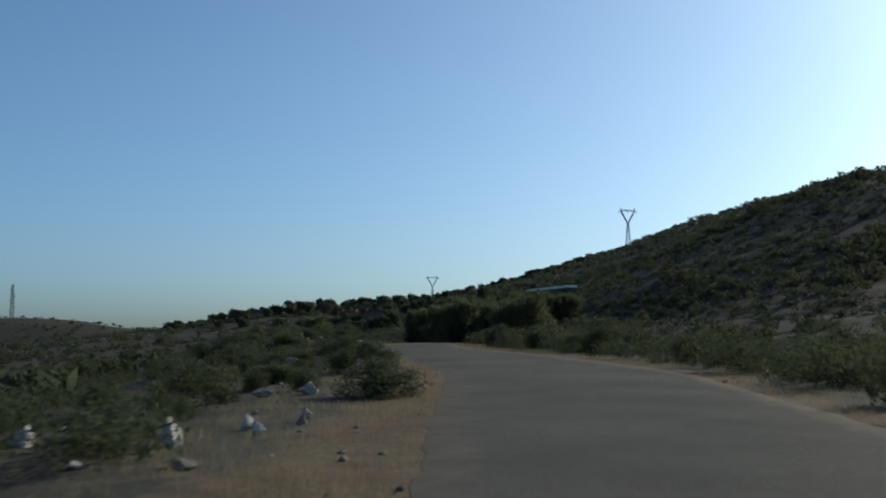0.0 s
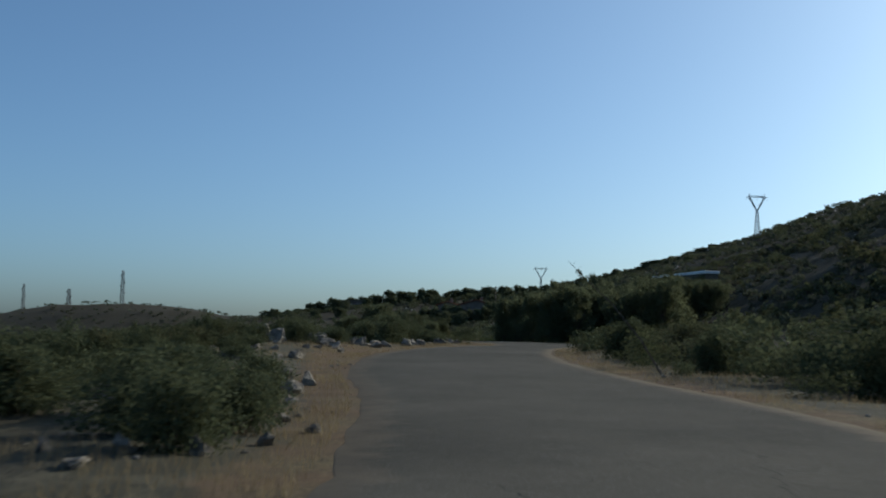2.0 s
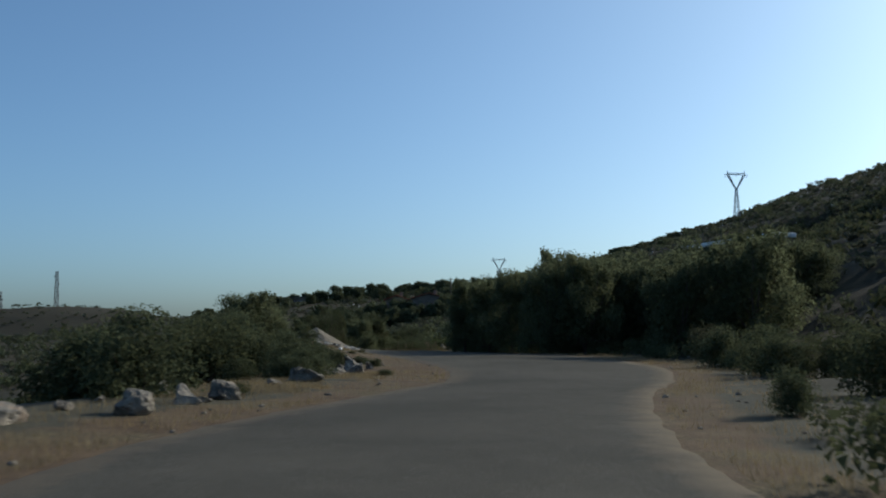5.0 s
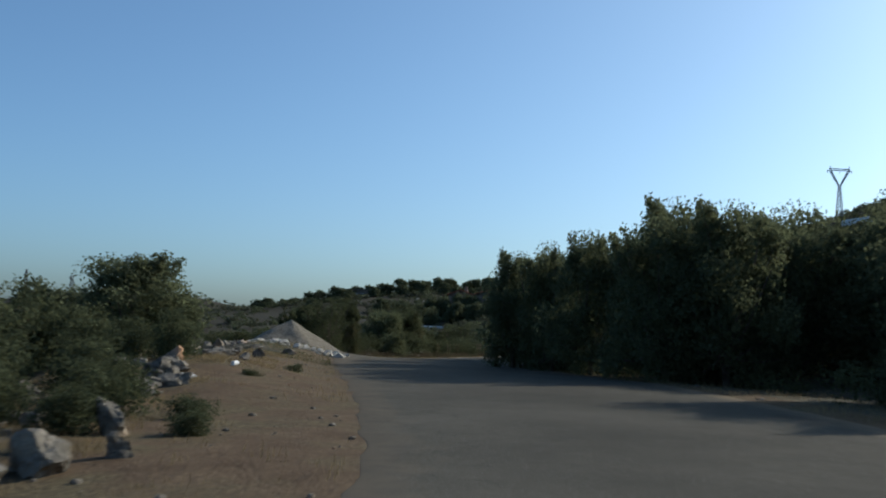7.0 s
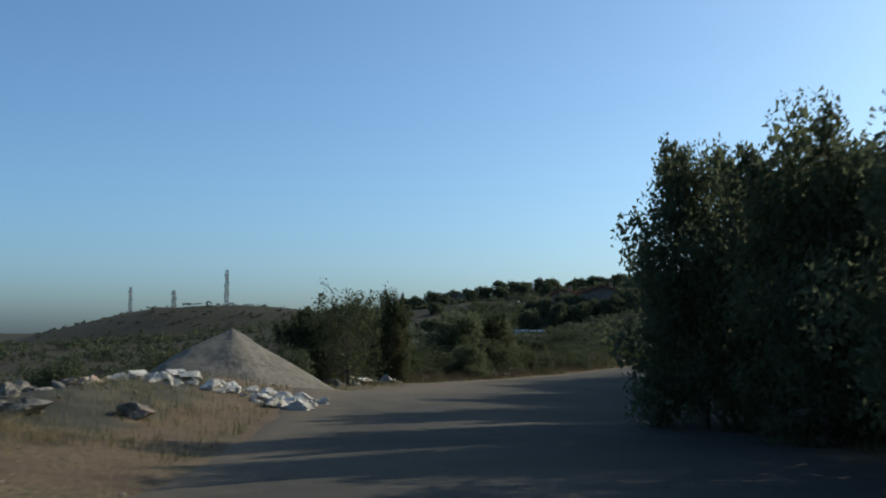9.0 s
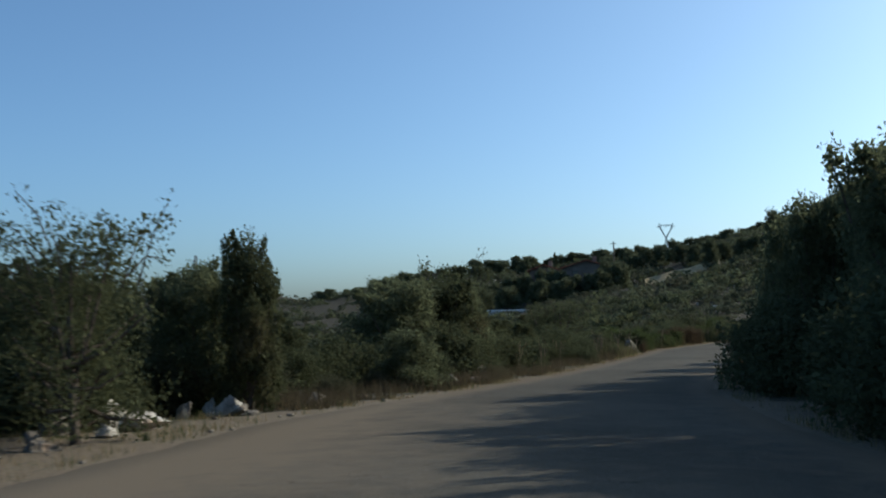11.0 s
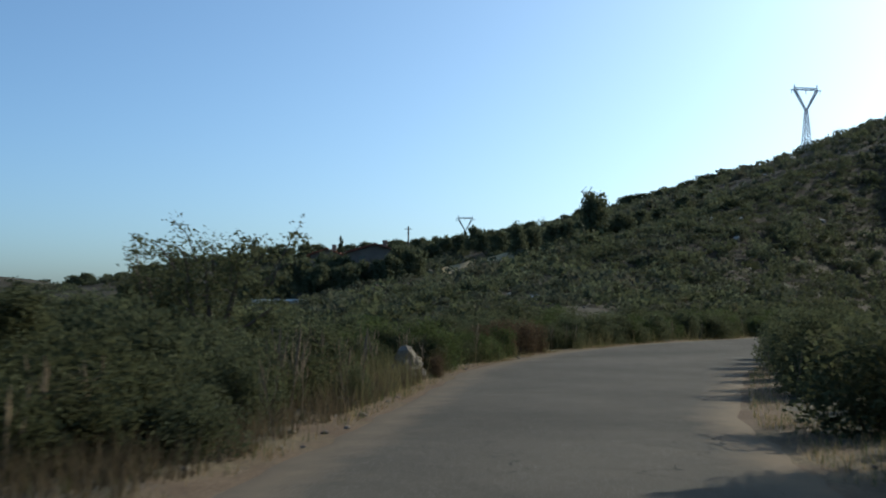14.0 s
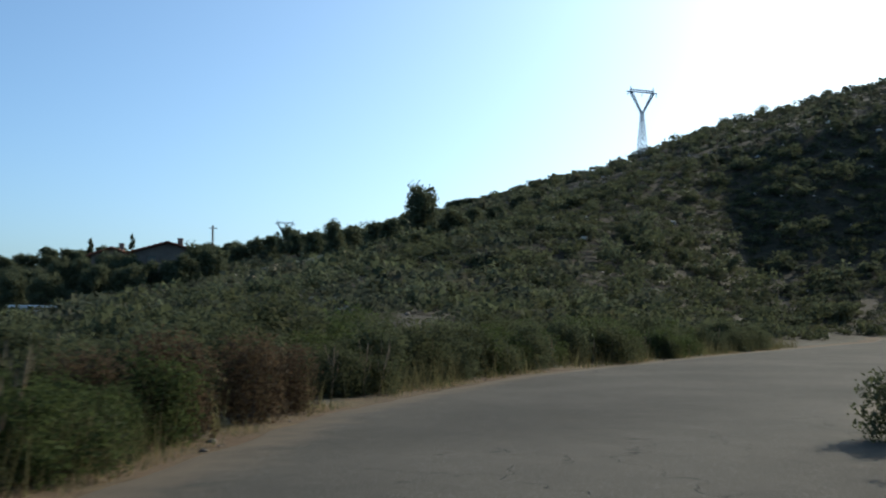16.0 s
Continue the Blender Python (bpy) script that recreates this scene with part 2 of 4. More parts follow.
# ---- the lie of the land ----
ROAD_Y = [-60, 0, 12, 28, 36, 44, 52, 60, 68, 78, 85, 90, 97, 105, 114, 124, 133, 145, 153, 163, 175, 187, 197, 207, 217, 230, 250, 270, 400]
ROAD_L = [0.4, -0.3, -0.2, 0.1, -0.9, -2.0, -3.9, -5.0, -5.4, -5.2, -3.7, -2.4, -2.9, -4.7, -7.1, -9.6, -12.2, -12.9, -11.9, -9.9, -8.5, -7.3, -4.4, 0.6, 7.8, 17.5, 33, 49, 160]
ROAD_R = [5.6, 5.3, 5.4, 6.5, 5.6, 4.5, 2.6, 1.3, 0.8, 0.8, 1.5, 2.8, 3.7, 3.2, 1.3, -2.2, -3.7, -5.2, -5.7, -5.4, -3.9, -0.6, 4.0, 11.0, 17.5, 26.5, 40, 56, 175]


def smoothed(values):
    y = np.arange(-60, 400.5, 0.5)
    v = np.interp(y, ROAD_Y, values)
    k = np.hanning(15)
    v = np.convolve(np.pad(v, 7, mode="edge"), k / k.sum(), mode="valid")
    return lambda q: np.interp(q, y, v)


left_edge, right_edge = smoothed(ROAD_L), smoothed(ROAD_R)
# hills: centre x, y, height, half widths, turn
HILLS = [(242.9, 449.8, 73.6, 183.4, 162.4, -0.75), (155.7, 392.7, 4.0, 94.5, 135.3, -0.55), (-72.4, 529.3, 10.5, 86.2, 50.0, 0.86), (-611.0, 1026.3, -27.7, 400.0, 400.0, 0.0),
         (-389.6, 869.6, 45.8, 183.7, 70.8, -0.52), (60.0, 140.0, 17.8, 27.0, 45.0, 0.02), (-83.0, 208.1, -10.8, 79.0, 292.1, -0.36)]


def ripple(x, y, s, seed):
    return np.sin(x * s + seed + 1.7 * np.sin(y * s * 0.7 + seed * 2)) * np.cos(y * s * 1.13 - seed + 1.3 * np.sin(x * s * 0.6))


def off_road(x, y):
    """How far a point lies outside the asphalt, in metres (negative: on it)."""
    d = np.maximum(left_edge(y) - x, x - right_edge(y)) / np.where(y > 200, 1.45, 1.0)
    return np.maximum(d, (y - 265) * 1.5)


def land(x, y):
    x, y = np.asarray(x, float), np.asarray(y, float)
    z = np.interp(y, [0, 21, 41, 49, 63, 76, 94, 115, 135, 155, 182, 220, 300], [0, 0.4, 0.76, 0.92, 1.18, 1.29, 1.42, 1.52, 1.33, 0.85, 0.6, 0.65, 0.65])
    mid = (left_edge(y) + right_edge(y)) / 2
    w = np.clip((np.abs(x - mid) - 5) / (22 + 30 * np.clip((y - 222) / 35, 0, 1)), 0, 1)
    w = w * w * (3 - 2 * w)
    up = np.clip((y - 258) / 90, 0, 1)
    w = np.maximum(w, up * up * (3 - 2 * up))
    h = 0
    for cx, cy, a, sx, sy, turn in HILLS:
        c, s = math.cos(turn), math.sin(turn)
        u, v = (x - cx) * c + (y - cy) * s, -(x - cx) * s + (y - cy) * c
        h = h + a * np.exp(-(u / sx) ** 2 / 2 - (v / sy) ** 2 / 2)
    out = np.clip((off_road(x, y) - 0.6) / 4, 0, 1)
    rough = out * (0.1 * ripple(x, y, 0.9, 1) + 0.16 * ripple(x, y, 0.35, 2)) + np.clip((off_road(x, y) - 25) / 60, 0, 1) * (0.7 * ripple(x, y, 0.06, 3) + 0.5 * ripple(x, y, 0.14, 5))
    heap = 0.5 * np.exp(-((x + 12.8) / 2.6) ** 2 - ((y - 129.5) / 4) ** 2)
    # the stony bank along the back of the pull-out
    berm = 0.42 * np.clip((left_edge(y) - x - 0.5) / 2.2, 0, 1) * np.clip((y - 100) / 9, 0, 1) * np.clip((134 - y) / 9, 0, 1) * np.clip((x + 24) / 6, 0, 1)
    berm = berm + 0.38 * np.clip((left_edge(y) - x - 1.0) / 1.8, 0, 1) * np.clip((y - 51) / 6, 0, 1) * np.clip((78 - y) / 8, 0, 1) * np.clip((x + 16) / 6, 0, 1)
    return z + w * h + rough + heap + berm


def axis(lo, hi, step, far):
    a = np.arange(lo, hi + step, step)
    grow, left, right = step, [lo], [a[-1]]
    while left[-1] > -far:
        grow *= 1.09
        left.append(left[-1] - grow), right.append(right[-1] + grow)
    return np.concatenate([left[:0:-1], a, right[1:]])


gx, gy = axis(-34, 42, 0.8, 3200), axis(-20, 232, 0.8, 3600)
X, Y = np.meshgrid(gx, gy)
off = off_road(X, Y)
Z = land(X, Y) - 0.06 * np.clip((-off - 0.5) / 0.9, 0, 1)
nx, ny = len(gx), len(gy)
idx = np.arange(nx * ny).reshape(ny, nx)
quads = np.stack([idx[:-1, :-1], idx[:-1, 1:], idx[1:, 1:], idx[1:, :-1]], -1).reshape(-1, 4)
# bare dirt: a strip along the asphalt, wider on the pull-outs
wide = 1.5 + 3.8 * np.exp(-((Y - 104) / 13) ** 2) * (X < -1) + (2.0 * np.exp(-((Y - 70) / 9) ** 2) + 1.0 * np.exp(-((Y - 4) / 10) ** 2) - 0.5 * np.exp(-((Y - 39) / 7) ** 2)) * (X < 1) + 1.6 * np.exp(-((Y - 139) / 9) ** 2)
wide = np.where((Y > 150) | ((X > 1) & (Y < 50)), 1.0, wide)
verge = np.clip(1.25 - off / wide, 0, 1)
redness = 0.75 * np.exp(-((Y - 148) / 18) ** 2)
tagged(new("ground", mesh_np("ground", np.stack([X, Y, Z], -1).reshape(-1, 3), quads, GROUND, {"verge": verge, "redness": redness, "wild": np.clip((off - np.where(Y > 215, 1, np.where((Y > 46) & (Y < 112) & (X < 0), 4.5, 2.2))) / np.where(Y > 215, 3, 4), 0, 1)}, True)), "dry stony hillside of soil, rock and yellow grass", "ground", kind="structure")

ry = np.concatenate([np.arange(-45, 236, 0.45), np.arange(236, 266, 1.0)])
side = np.linspace(0, 1, 13)
jag = lambda y, s: 0.05 * np.sin(y * 0.7 + s) * np.sin(y * 1.9 + s) + 0.035 * np.sin(y * 4.3 + 2 * s) * np.sin(y * 1.1) + 0.015 * np.sin(y * 9.1 + 3 * s)
le, re = left_edge(ry) + jag(ry, 1), right_edge(ry) + jag(ry, 4)
RX = le[:, None] + (re - le)[:, None] * side
RY = np.repeat(ry[:, None], 13, 1)
RZ = land(RX, RY) + 0.004 + 0.05 * np.sin(side * math.pi)[None, :] + 0.006 * ripple(RX, RY, 0.31, 7) * np.sin(side * math.pi)[None, :]
dust = np.clip(1 - np.minimum(side, 1 - side)[None, :] * (re - le)[:, None] / 0.9, 0, 1) * 0.8 + (0.15 + np.exp(-((RY - 140) / 11) ** 2) * (0.15 + 0.85 * np.clip(1 - side[None, :] * 1.9, 0, 1))) * np.clip((RY - 80) / 40, 0, 1)
RX, RY, RZ = np.pad(RX, ((0, 0), (1, 1)), mode="edge"), np.pad(RY, ((0, 0), (1, 1)), mode="edge"), np.pad(RZ, ((0, 0), (1, 1)), mode="edge")
dust = np.pad(dust, ((0, 0), (1, 1)), mode="edge")
RX[:, 0] -= 0.1
RX[:, -1] += 0.1
RZ[:, 0] -= 0.05
RZ[:, -1] -= 0.05
idx = np.arange(RX.size).reshape(RX.shape)
quads = np.stack([idx[:-1, :-1], idx[:-1, 1:], idx[1:, 1:], idx[1:, :-1]], -1).reshape(-1, 4)
road_mesh = mesh_np("road", np.stack([RX, RY, RZ], -1).reshape(-1, 3), quads, ASPHALT, {"dust": dust}, True)
flat_edge = np.ones((RX.shape[0] - 1, RX.shape[1] - 1), bool)
flat_edge[:, 0] = flat_edge[:, -1] = False
road_mesh.polygons.foreach_set("use_smooth", flat_edge.ravel())
tagged(new("road", road_mesh), "narrow worn grey asphalt road with broken dusty edges", "road", kind="structure")


def on_land(x, y, sink=0.0):
    return Vector((x, y, float(land(x, y)) - sink))


# ---- trees and shrubs ----


def tree_model(name, label, category, seed, height, radius, mat, bare=0.25, sprigs=5, leaf=0.05, count=20000, group="", inner=0.14, shoot=1.0):
    """A tree with a trunk, limbs and a ragged crown of leaf clumps."""
    rng = np.random.default_rng(seed)
    root = thing(name, label, category, group)
    trunk = bmesh.new()
    lean = rng.uniform(-0.1, 0.1, 2) * height
    top = Vector((lean[0], lean[1], height * 0.55))
    tube(trunk, [(0, 0, -0.15), (lean[0] * 0.2, lean[1] * 0.2, height * 0.16), (lean[0] * 0.6, lean[1] * 0.6, height * 0.36), top], [height * 0.03, height * 0.023, height * 0.018, height * 0.01], 8)
    part("trunk", trunk, BARK, root)
    tips, sizes = [], []
    n = 30
    for i in range(n):
        # lobes spread evenly over a dome that is fullest a third of the way up
        f = (i + 0.5) / n
        a = 2.39996 * i + rng.uniform(-0.3, 0.3)
        z = bare + (0.88 - bare) * f
        out = radius * (0.78 * math.sqrt(max(0.0, 1 - max(0.0, (f - 0.35) / 0.68) ** 2)) - 0.1 * max(0, 0.3 - f)) * rng.uniform(0.6, 1.15)
        end = Vector((math.cos(a) * out, math.sin(a) * out, height * z * rng.uniform(0.94, 1.05)))
        if i % 2 == 0:
            g = rng.uniform(0.08, 0.5) * min(1, z + 0.3)
            start = Vector((lean[0] * g * 1.6, lean[1] * g * 1.6, height * g))
            bm = bmesh.new()
            tube(bm, [start, start.lerp(end, 0.5) + Vector((0, 0, -0.03 * height)), end], [height * 0.012, height * 0.009, height * 0.004], 5)
            part("limb", bm, BARK, root)
        tips.append(end), sizes.append(radius * rng.uniform(0.17, 0.36))
        tips.append(end * 0.72 + Vector((0, 0, height * z * 0.28)) + Vector(rng.normal(size=3) * radius * 0.08)), sizes.append(radius * rng.uniform(0.26, 0.4))
    for i in range(sprigs):
        a = rng.uniform(0, 6.28)
        o = radius * rng.uniform(0.2, 0.75)
        b = Vector((math.cos(a) * o, math.sin(a) * o, height * (0.8 - 0.3 * (o / radius) ** 2)))
        lift = height * rng.uniform(0.1, 0.22)
        reach = radius * (0.15 if shoot <= 1 else rng.uniform(0.1, 0.55))
        e = b + Vector((math.cos(a) * reach, math.sin(a) * reach, lift * (1 if shoot <= 1 else rng.uniform(0.4, shoot))))
        mid = b.lerp(e, 0.5) + Vector((0, 0, reach * 0.25))
        bm = bmesh.new()
        tube(bm, [b, mid, e], [height * 0.006, height * 0.004, height * 0.002], 4)
        part("shoot", bm, BARK, root)
        for q in (0.25, 0.45, 0.65, 0.85, 1.0):
            p = b.lerp(mid, 2 * q) if q < 0.5 else mid.lerp(e, 2 * q - 1)
            if shoot > 1:
                p = p + Vector(rng.normal(size=3) * radius * 0.06)
            tips.append(p), sizes.append(radius * (0.13 * (1.5 - q * 0.7) if shoot <= 1 else rng.uniform(0.08, 0.2)))
    for q in (0.3, 0.5, 0.68):
        tips.append(Vector((lean[0], lean[1], height * q))), sizes.append(radius * 0.52)
    sizes = np.array(sizes)
    low = np.stack([sizes, sizes, sizes * 0.85], 1)
    weight = sizes ** 1.8
    rep = np.repeat(np.arange(len(tips)), np.maximum(1, (weight / weight.sum() * 900)).astype(int))
    v, f = leaves(rng, np.array([tuple(t) for t in tips])[rep], low[rep], count, leaf)
    cv, cf = leaves(rng, np.array([tuple(t) for t in tips])[rep], low[rep] * 0.78, int(count * inner * 1.5), leaf * 1.9)
    v, f = np.concatenate([v, cv]), np.concatenate([f, cf + len(v)])
    v[:, 2] *= height / np.percentile(v[:, 2], 99.3)
    v[:, 2] = np.maximum(v[:, 2], height * bare * 0.3)
    part("crown", mesh_np("crown", v, f, mat), mat, root)
    return root


def shrub_model(name, label, seed, mat, height=1.0, radius=0.8, count=5000, leaf=0.031, spiky=0.0, group=""):
    """A many-stemmed bush, leafy to the ground."""
    rng = np.random.default_rng(seed)
    root = thing(name, label, "shrub", group)
    tips, sizes = [], []
    for i in range(11):
        a = 2.4 * i + rng.uniform(-0.3, 0.3)
        o = radius * rng.uniform(0.1, 0.72)
        e = Vector((math.cos(a) * o, math.sin(a) * o, height * (0.88 - 0.55 * (o / radius) ** 2) * rng.uniform(0.75, 1.08)))
        if i < 3:
            bm = bmesh.new()
            tube(bm, [(0.1 * math.cos(a), 0.1 * math.sin(a), -0.1), e * 0.55 + Vector((0, 0, 0.04)), e], [0.016, 0.011, 0.004], 4)
            part("stem", bm, BARK, root)
        tips += [e, e * 0.6 + Vector((0, 0, 0.02)), e * 0.85 + Vector(rng.normal(size=3) * 0.08)]
        sizes += [radius * rng.uniform(0.24, 0.36), radius * rng.uniform(0.3, 0.44), radius * rng.uniform(0.2, 0.34)]
        tips += [Vector((e.x * 0.95, e.y * 0.95, height * 0.14)), Vector((e.x * 1.05, e.y * 1.05, height * 0.32))]
        sizes += [radius * rng.uniform(0.26, 0.34), radius * rng.uniform(0.26, 0.36)]
        if rng.random() < spiky:
            t = e + Vector((rng.uniform(-0.12, 0.12), rng.uniform(-0.12, 0.12), height * rng.uniform(0.15, 0.4)))
            for q in range(7):
                tips.append(e.lerp(t, q / 6)), sizes.append(0.05 - 0.005 * q)
    sizes = np.array(sizes)
    v, f = leaves(rng, np.array([tuple(t) for t in tips]), np.stack([sizes, sizes, sizes * 0.85], 1), count, leaf)
    v[:, 2] *= height * 1.08 / np.percentile(v[:, 2], 99)
    v[:, 2] = np.maximum(v[:, 2], -0.05)
    part("foliage", mesh_np("foliage", v, f, mat), mat, root)
    return root


class Stock:
    """Models that are set down one after the other; each further one is a copy."""

    def __init__(self, models):
        self.models, self.used, self.turn = models, set(), 0

    def put(self, x, y, scale=(1, 1, 1), turn=None, sink=0.05, which=None, tilt=(0, 0)):
        i = self.turn % len(self.models) if which is None else which
        self.turn += 1
        turn = random.uniform(0, 360) if turn is None else turn
        p = on_land(x, y, sink)
        m = pose(p.x, p.y, p.z, tilt[0], tilt[1], turn)
        ob = self.models[i]
        if i in self.used:
            return copy_thing(ob, m @ Matrix.Diagonal((scale[0] / ob.scale.x, scale[1] / ob.scale.y, scale[2] / ob.scale.z, 1)))
        self.used.add(i)
        ob.matrix_basis = m @ Matrix.Diagonal((*scale, 1))
        return ob


oaks = Stock([tree_model("oak_tree", "dark green evergreen oak with a dense ragged crown", "tree", 11 + i, 4.0, 1.9, OAK_TREE, 0.07, 5, group="roadside oaks", inner=0.09) for i in range(3)])
wild = Stock([tree_model("wild_pear_tree", "dusty green wild pear tree with upright leafy shoots", "tree", 31 + i, 4.0, 1.7, MAQUIS, 0.06, 9, group="roadside wild trees") for i in range(3)])
olives = Stock([tree_model("olive_tree", "grey-green olive tree on the hillside", "tree", 51 + i, 4.5, 2.3, OLIVE, 0.15, 3, 0.12, 4800, group="hillside olive trees") for i in range(3)])
cypresses = Stock([tree_model("cypress_tree", "slim dark cypress beside the house", "tree", 71, 6.0, 0.55, OAK, 0.05, 1, 0.12, 2600, group="house cypresses")])

# the thicket on the uphill side: x, y, height, half width
for x, y, h, r in [(6.4, 111, 4.0, 1.9), (0.9, 117.8, 4.2, 1.6), (2.7, 117.4, 4.6, 1.9), (4.9, 120, 4.4, 2.1), (7.6, 118, 4.3, 2.3), (1.7, 121, 5.0, 2.1), (4.9, 123, 4.8, 2.3), (-0.9, 121.6, 4.1, 1.6), (-3.6, 126.4, 3.9, 1.35), (-2.2, 124.4, 3.9, 1.4), (-1.2, 128.2, 4.2, 1.9), (-2.3, 131.5, 4.2, 1.7), (-0.4, 133, 4.6, 2.2),
                   (0.9, 126, 4.7, 2.2), (3.0, 129, 4.8, 2.4), (-1.8, 136.5, 4.2, 1.9), (-1.2, 139.3, 4.5, 1.9), (-1.3, 145, 4.6, 2.0), (-1.1, 155.6, 5.0, 1.9), (-1.7, 149.6, 4.4, 1.7), (-1.9, 157, 4.2, 1.6), (-1.6, 153, 4.6, 1.7), (-1.6, 144.2, 4.0, 1.6), (-1.0, 161, 4.8, 2.0), (1.6, 136, 5.0, 2.4), (-2.1, 142, 3.7, 1.7), (1.2, 143, 4.8, 2.4), (-2.4, 147.6, 4.4, 1.8), (0.4, 150, 4.8, 2.4), (-3.3, 154.6, 4.2, 1.35), (-1.9, 151.4, 4.4, 1.7), (-3.2, 158.4, 3.5, 1.3), (0.4, 157, 5.0, 2.4), (9.4, 110.5, 4.6, 2.3)]:
    oaks.put(x, y, (r / 1.8, r / 1.8, h / 3.75), sink=0.1)
for x, y, h, r in [(-2.8, 162, 3.3, 1.6), (-2.0, 167, 3.7, 1.7), (-0.7, 171.6, 3.5, 1.7), (0.4, 166, 3.4, 1.9), (9.8, 114, 5.0, 2.3), (8.0, 124, 4.6, 2.3), (2.6, 163, 4.2, 2.2)]:
    wild.put(x, y, (r / 1.7, r / 1.7, h / 4.0), sink=0.1)
for x, h in [(8.6, 5.2), (10.6, 4.7), (12.6, 4.0), (14.6, 3.0)]:
    oaks.put(x, 121 + 0.3 * math.sin(x), (1.1, 1.1, h / 4.0), sink=0.1)
# trees on the valley side
for x, y, h, r in [(-14.3, 117.8, 3.25, 2.4), (-16.9, 119.0, 2.5, 2.0), (-13.2, 155.6, 1.6, 1.1), (-14.4, 159.6, 3.2, 1.9), (-13.3, 162.2, 2.9, 1.4), (-15.8, 148.7, 2.9, 1.2), (-17.2, 147.6, 2.8, 1.3), (-11.9, 181.0, 1.6, 1.2), (-13.6, 178.6, 1.8, 1.3)]:
    oaks.put(x, y, (r / 1.9, r / 1.9, h / 4.0), sink=0.1)
for x, y, h, r in [(-15.6, 143.2, 2.6, 1.2), (-13.4, 161.3, 3.1, 1.25), (-16.6, 144.4, 2.5, 1.2), (-14.6, 148.4, 3.45, 0.8), (-18.5, 154, 3.6, 1.5), (-15.4, 164, 2.8, 1.4), (-13.6, 166.5, 2.4, 1.2), (-13.7, 171, 1.9, 1.2), (-12.8, 173.4, 1.6, 1.1),
                   (-13.4, 182, 2.0, 1.3), (-25, 178, 4.4, 1.9), (-22, 190, 3.6, 2.0), (-18.5, 196, 2.4, 1.8)]:
    wild.put(x, y, (r / 1.7, r / 1.7, h / 4.0), sink=0.1)
# thin trees with long airy shoots that let the sky through
airy = Stock([tree_model("almond_tree", "thin airy almond tree with long leafy shoots", "tree", 61 + i, 4.0, 1.7, MAQUIS, 0.1, 15, 0.05, 6000, "roadside almond trees", 0.03, 1.7) for i in range(2)])
for x, y, h, r, turn in [(-14.0, 141.3, 3.1, 1.15, 40), (-14.9, 142.4, 2.6, 1.2, 150), (-13.7, 164.9, 4.0, 1.35, 200), (-14.9, 162.8, 3.6, 1.4, 90), (-11.5, 178.7, 2.9, 1.45, 10), (-12.6, 179.6, 2.5, 1.3, 260)]:
    airy.put(x, y, (r / 1.7, r / 1.7, h / 4.0), turn, 0.1)
# single trees on the far slope and skyline
for x, y, h, r in [(12.2, 316, 8.6, 3.0), (16.5, 318, 4.2, 2.6), (1.7, 331, 6.2, 1.9), (-14.1, 382, 6.0, 2.6), (-10.3, 383, 6.0, 2.6), (-4.6, 372, 5.6, 2.4), (4.5, 338, 4.2, 2.2), (7.5, 330, 4.0, 2.2), (9.3, 325, 4.2, 2.2), (-0.5, 346, 5.0, 2.4), (24, 326, 2.8, 2.0), (29, 333, 2.6, 2.0), (-7.4, 378, 5.4, 2.4), (35, 345, 2.6, 1.8), (20, 322, 3.6, 2.2), (47, 398, 3.2, 1.6), (-3.0, 362, 4.5, 2.6), (150, 418, 3.4, 2.6), (-22, 420, 5.5, 3.0), (-30, 372, 4.6, 2.6)]:
    olives.put(x, y, (r / 2.3, r / 2.3, h / 4.8), sink=0.2)
for _ in range(46):
    y = random.uniform(350, 620)
    x = random.uniform(-0.27 * y, 0.06 * y - 5)
    h = random.uniform(3.0, 5.4)
    if (abs(x + 38) > 14 or y > 500) and (x < -45 or y > 430):
        olives.put(x, y, (h / 3.4, h / 3.8, h / 4.8), sink=0.2)
for x, y, h, r in [(-47, 470, 4.6, 3.0), (-41, 468, 3.8, 2.6), (-30, 470, 4.4, 3.0), (-25, 472, 5.0, 2.8), (-35.5, 466, 3.4, 2.4), (-53, 482, 5.0, 3.2), (-62, 490, 5.0, 3.0), (-80, 480, 4.2, 2.8), (-90, 482, 4.0, 2.8), (-70, 486, 4.6, 3.0), (-19, 474, 5.2, 2.8)]:
    olives.put(x, y, (r / 2.3, r / 2.3, h / 4.5), sink=0.2)
for k in range(46):
    x = -122 + 4.1 * k + random.uniform(-1.2, 1.2)
    y = float(np.interp(x, [-120, -60, -20, 0, 30, 60], [475, 506, 514, 470, 450, 436])) + random.uniform(-3, 3)
    h = float(np.interp(x, [-122, -110, -97, -60, -40, -20, 0, 20, 40, 60], [3, 3.2, 5.8, 5.4, 4.6, 4.4, 4.4, 3.6, 2.4, 1.4])) * random.uniform(0.78, 1.15)
    olives.put(x, y, (random.uniform(1.1, 2.0), random.uniform(1.1, 1.8), h / 4.5), sink=0.3)
for x, y, h in [(-35.6, 354, 8.8), (-30.9, 365.5, 9.7)]:
    cypresses.put(x, y, (0.9, 0.9, h / 6.0), sink=0.1)
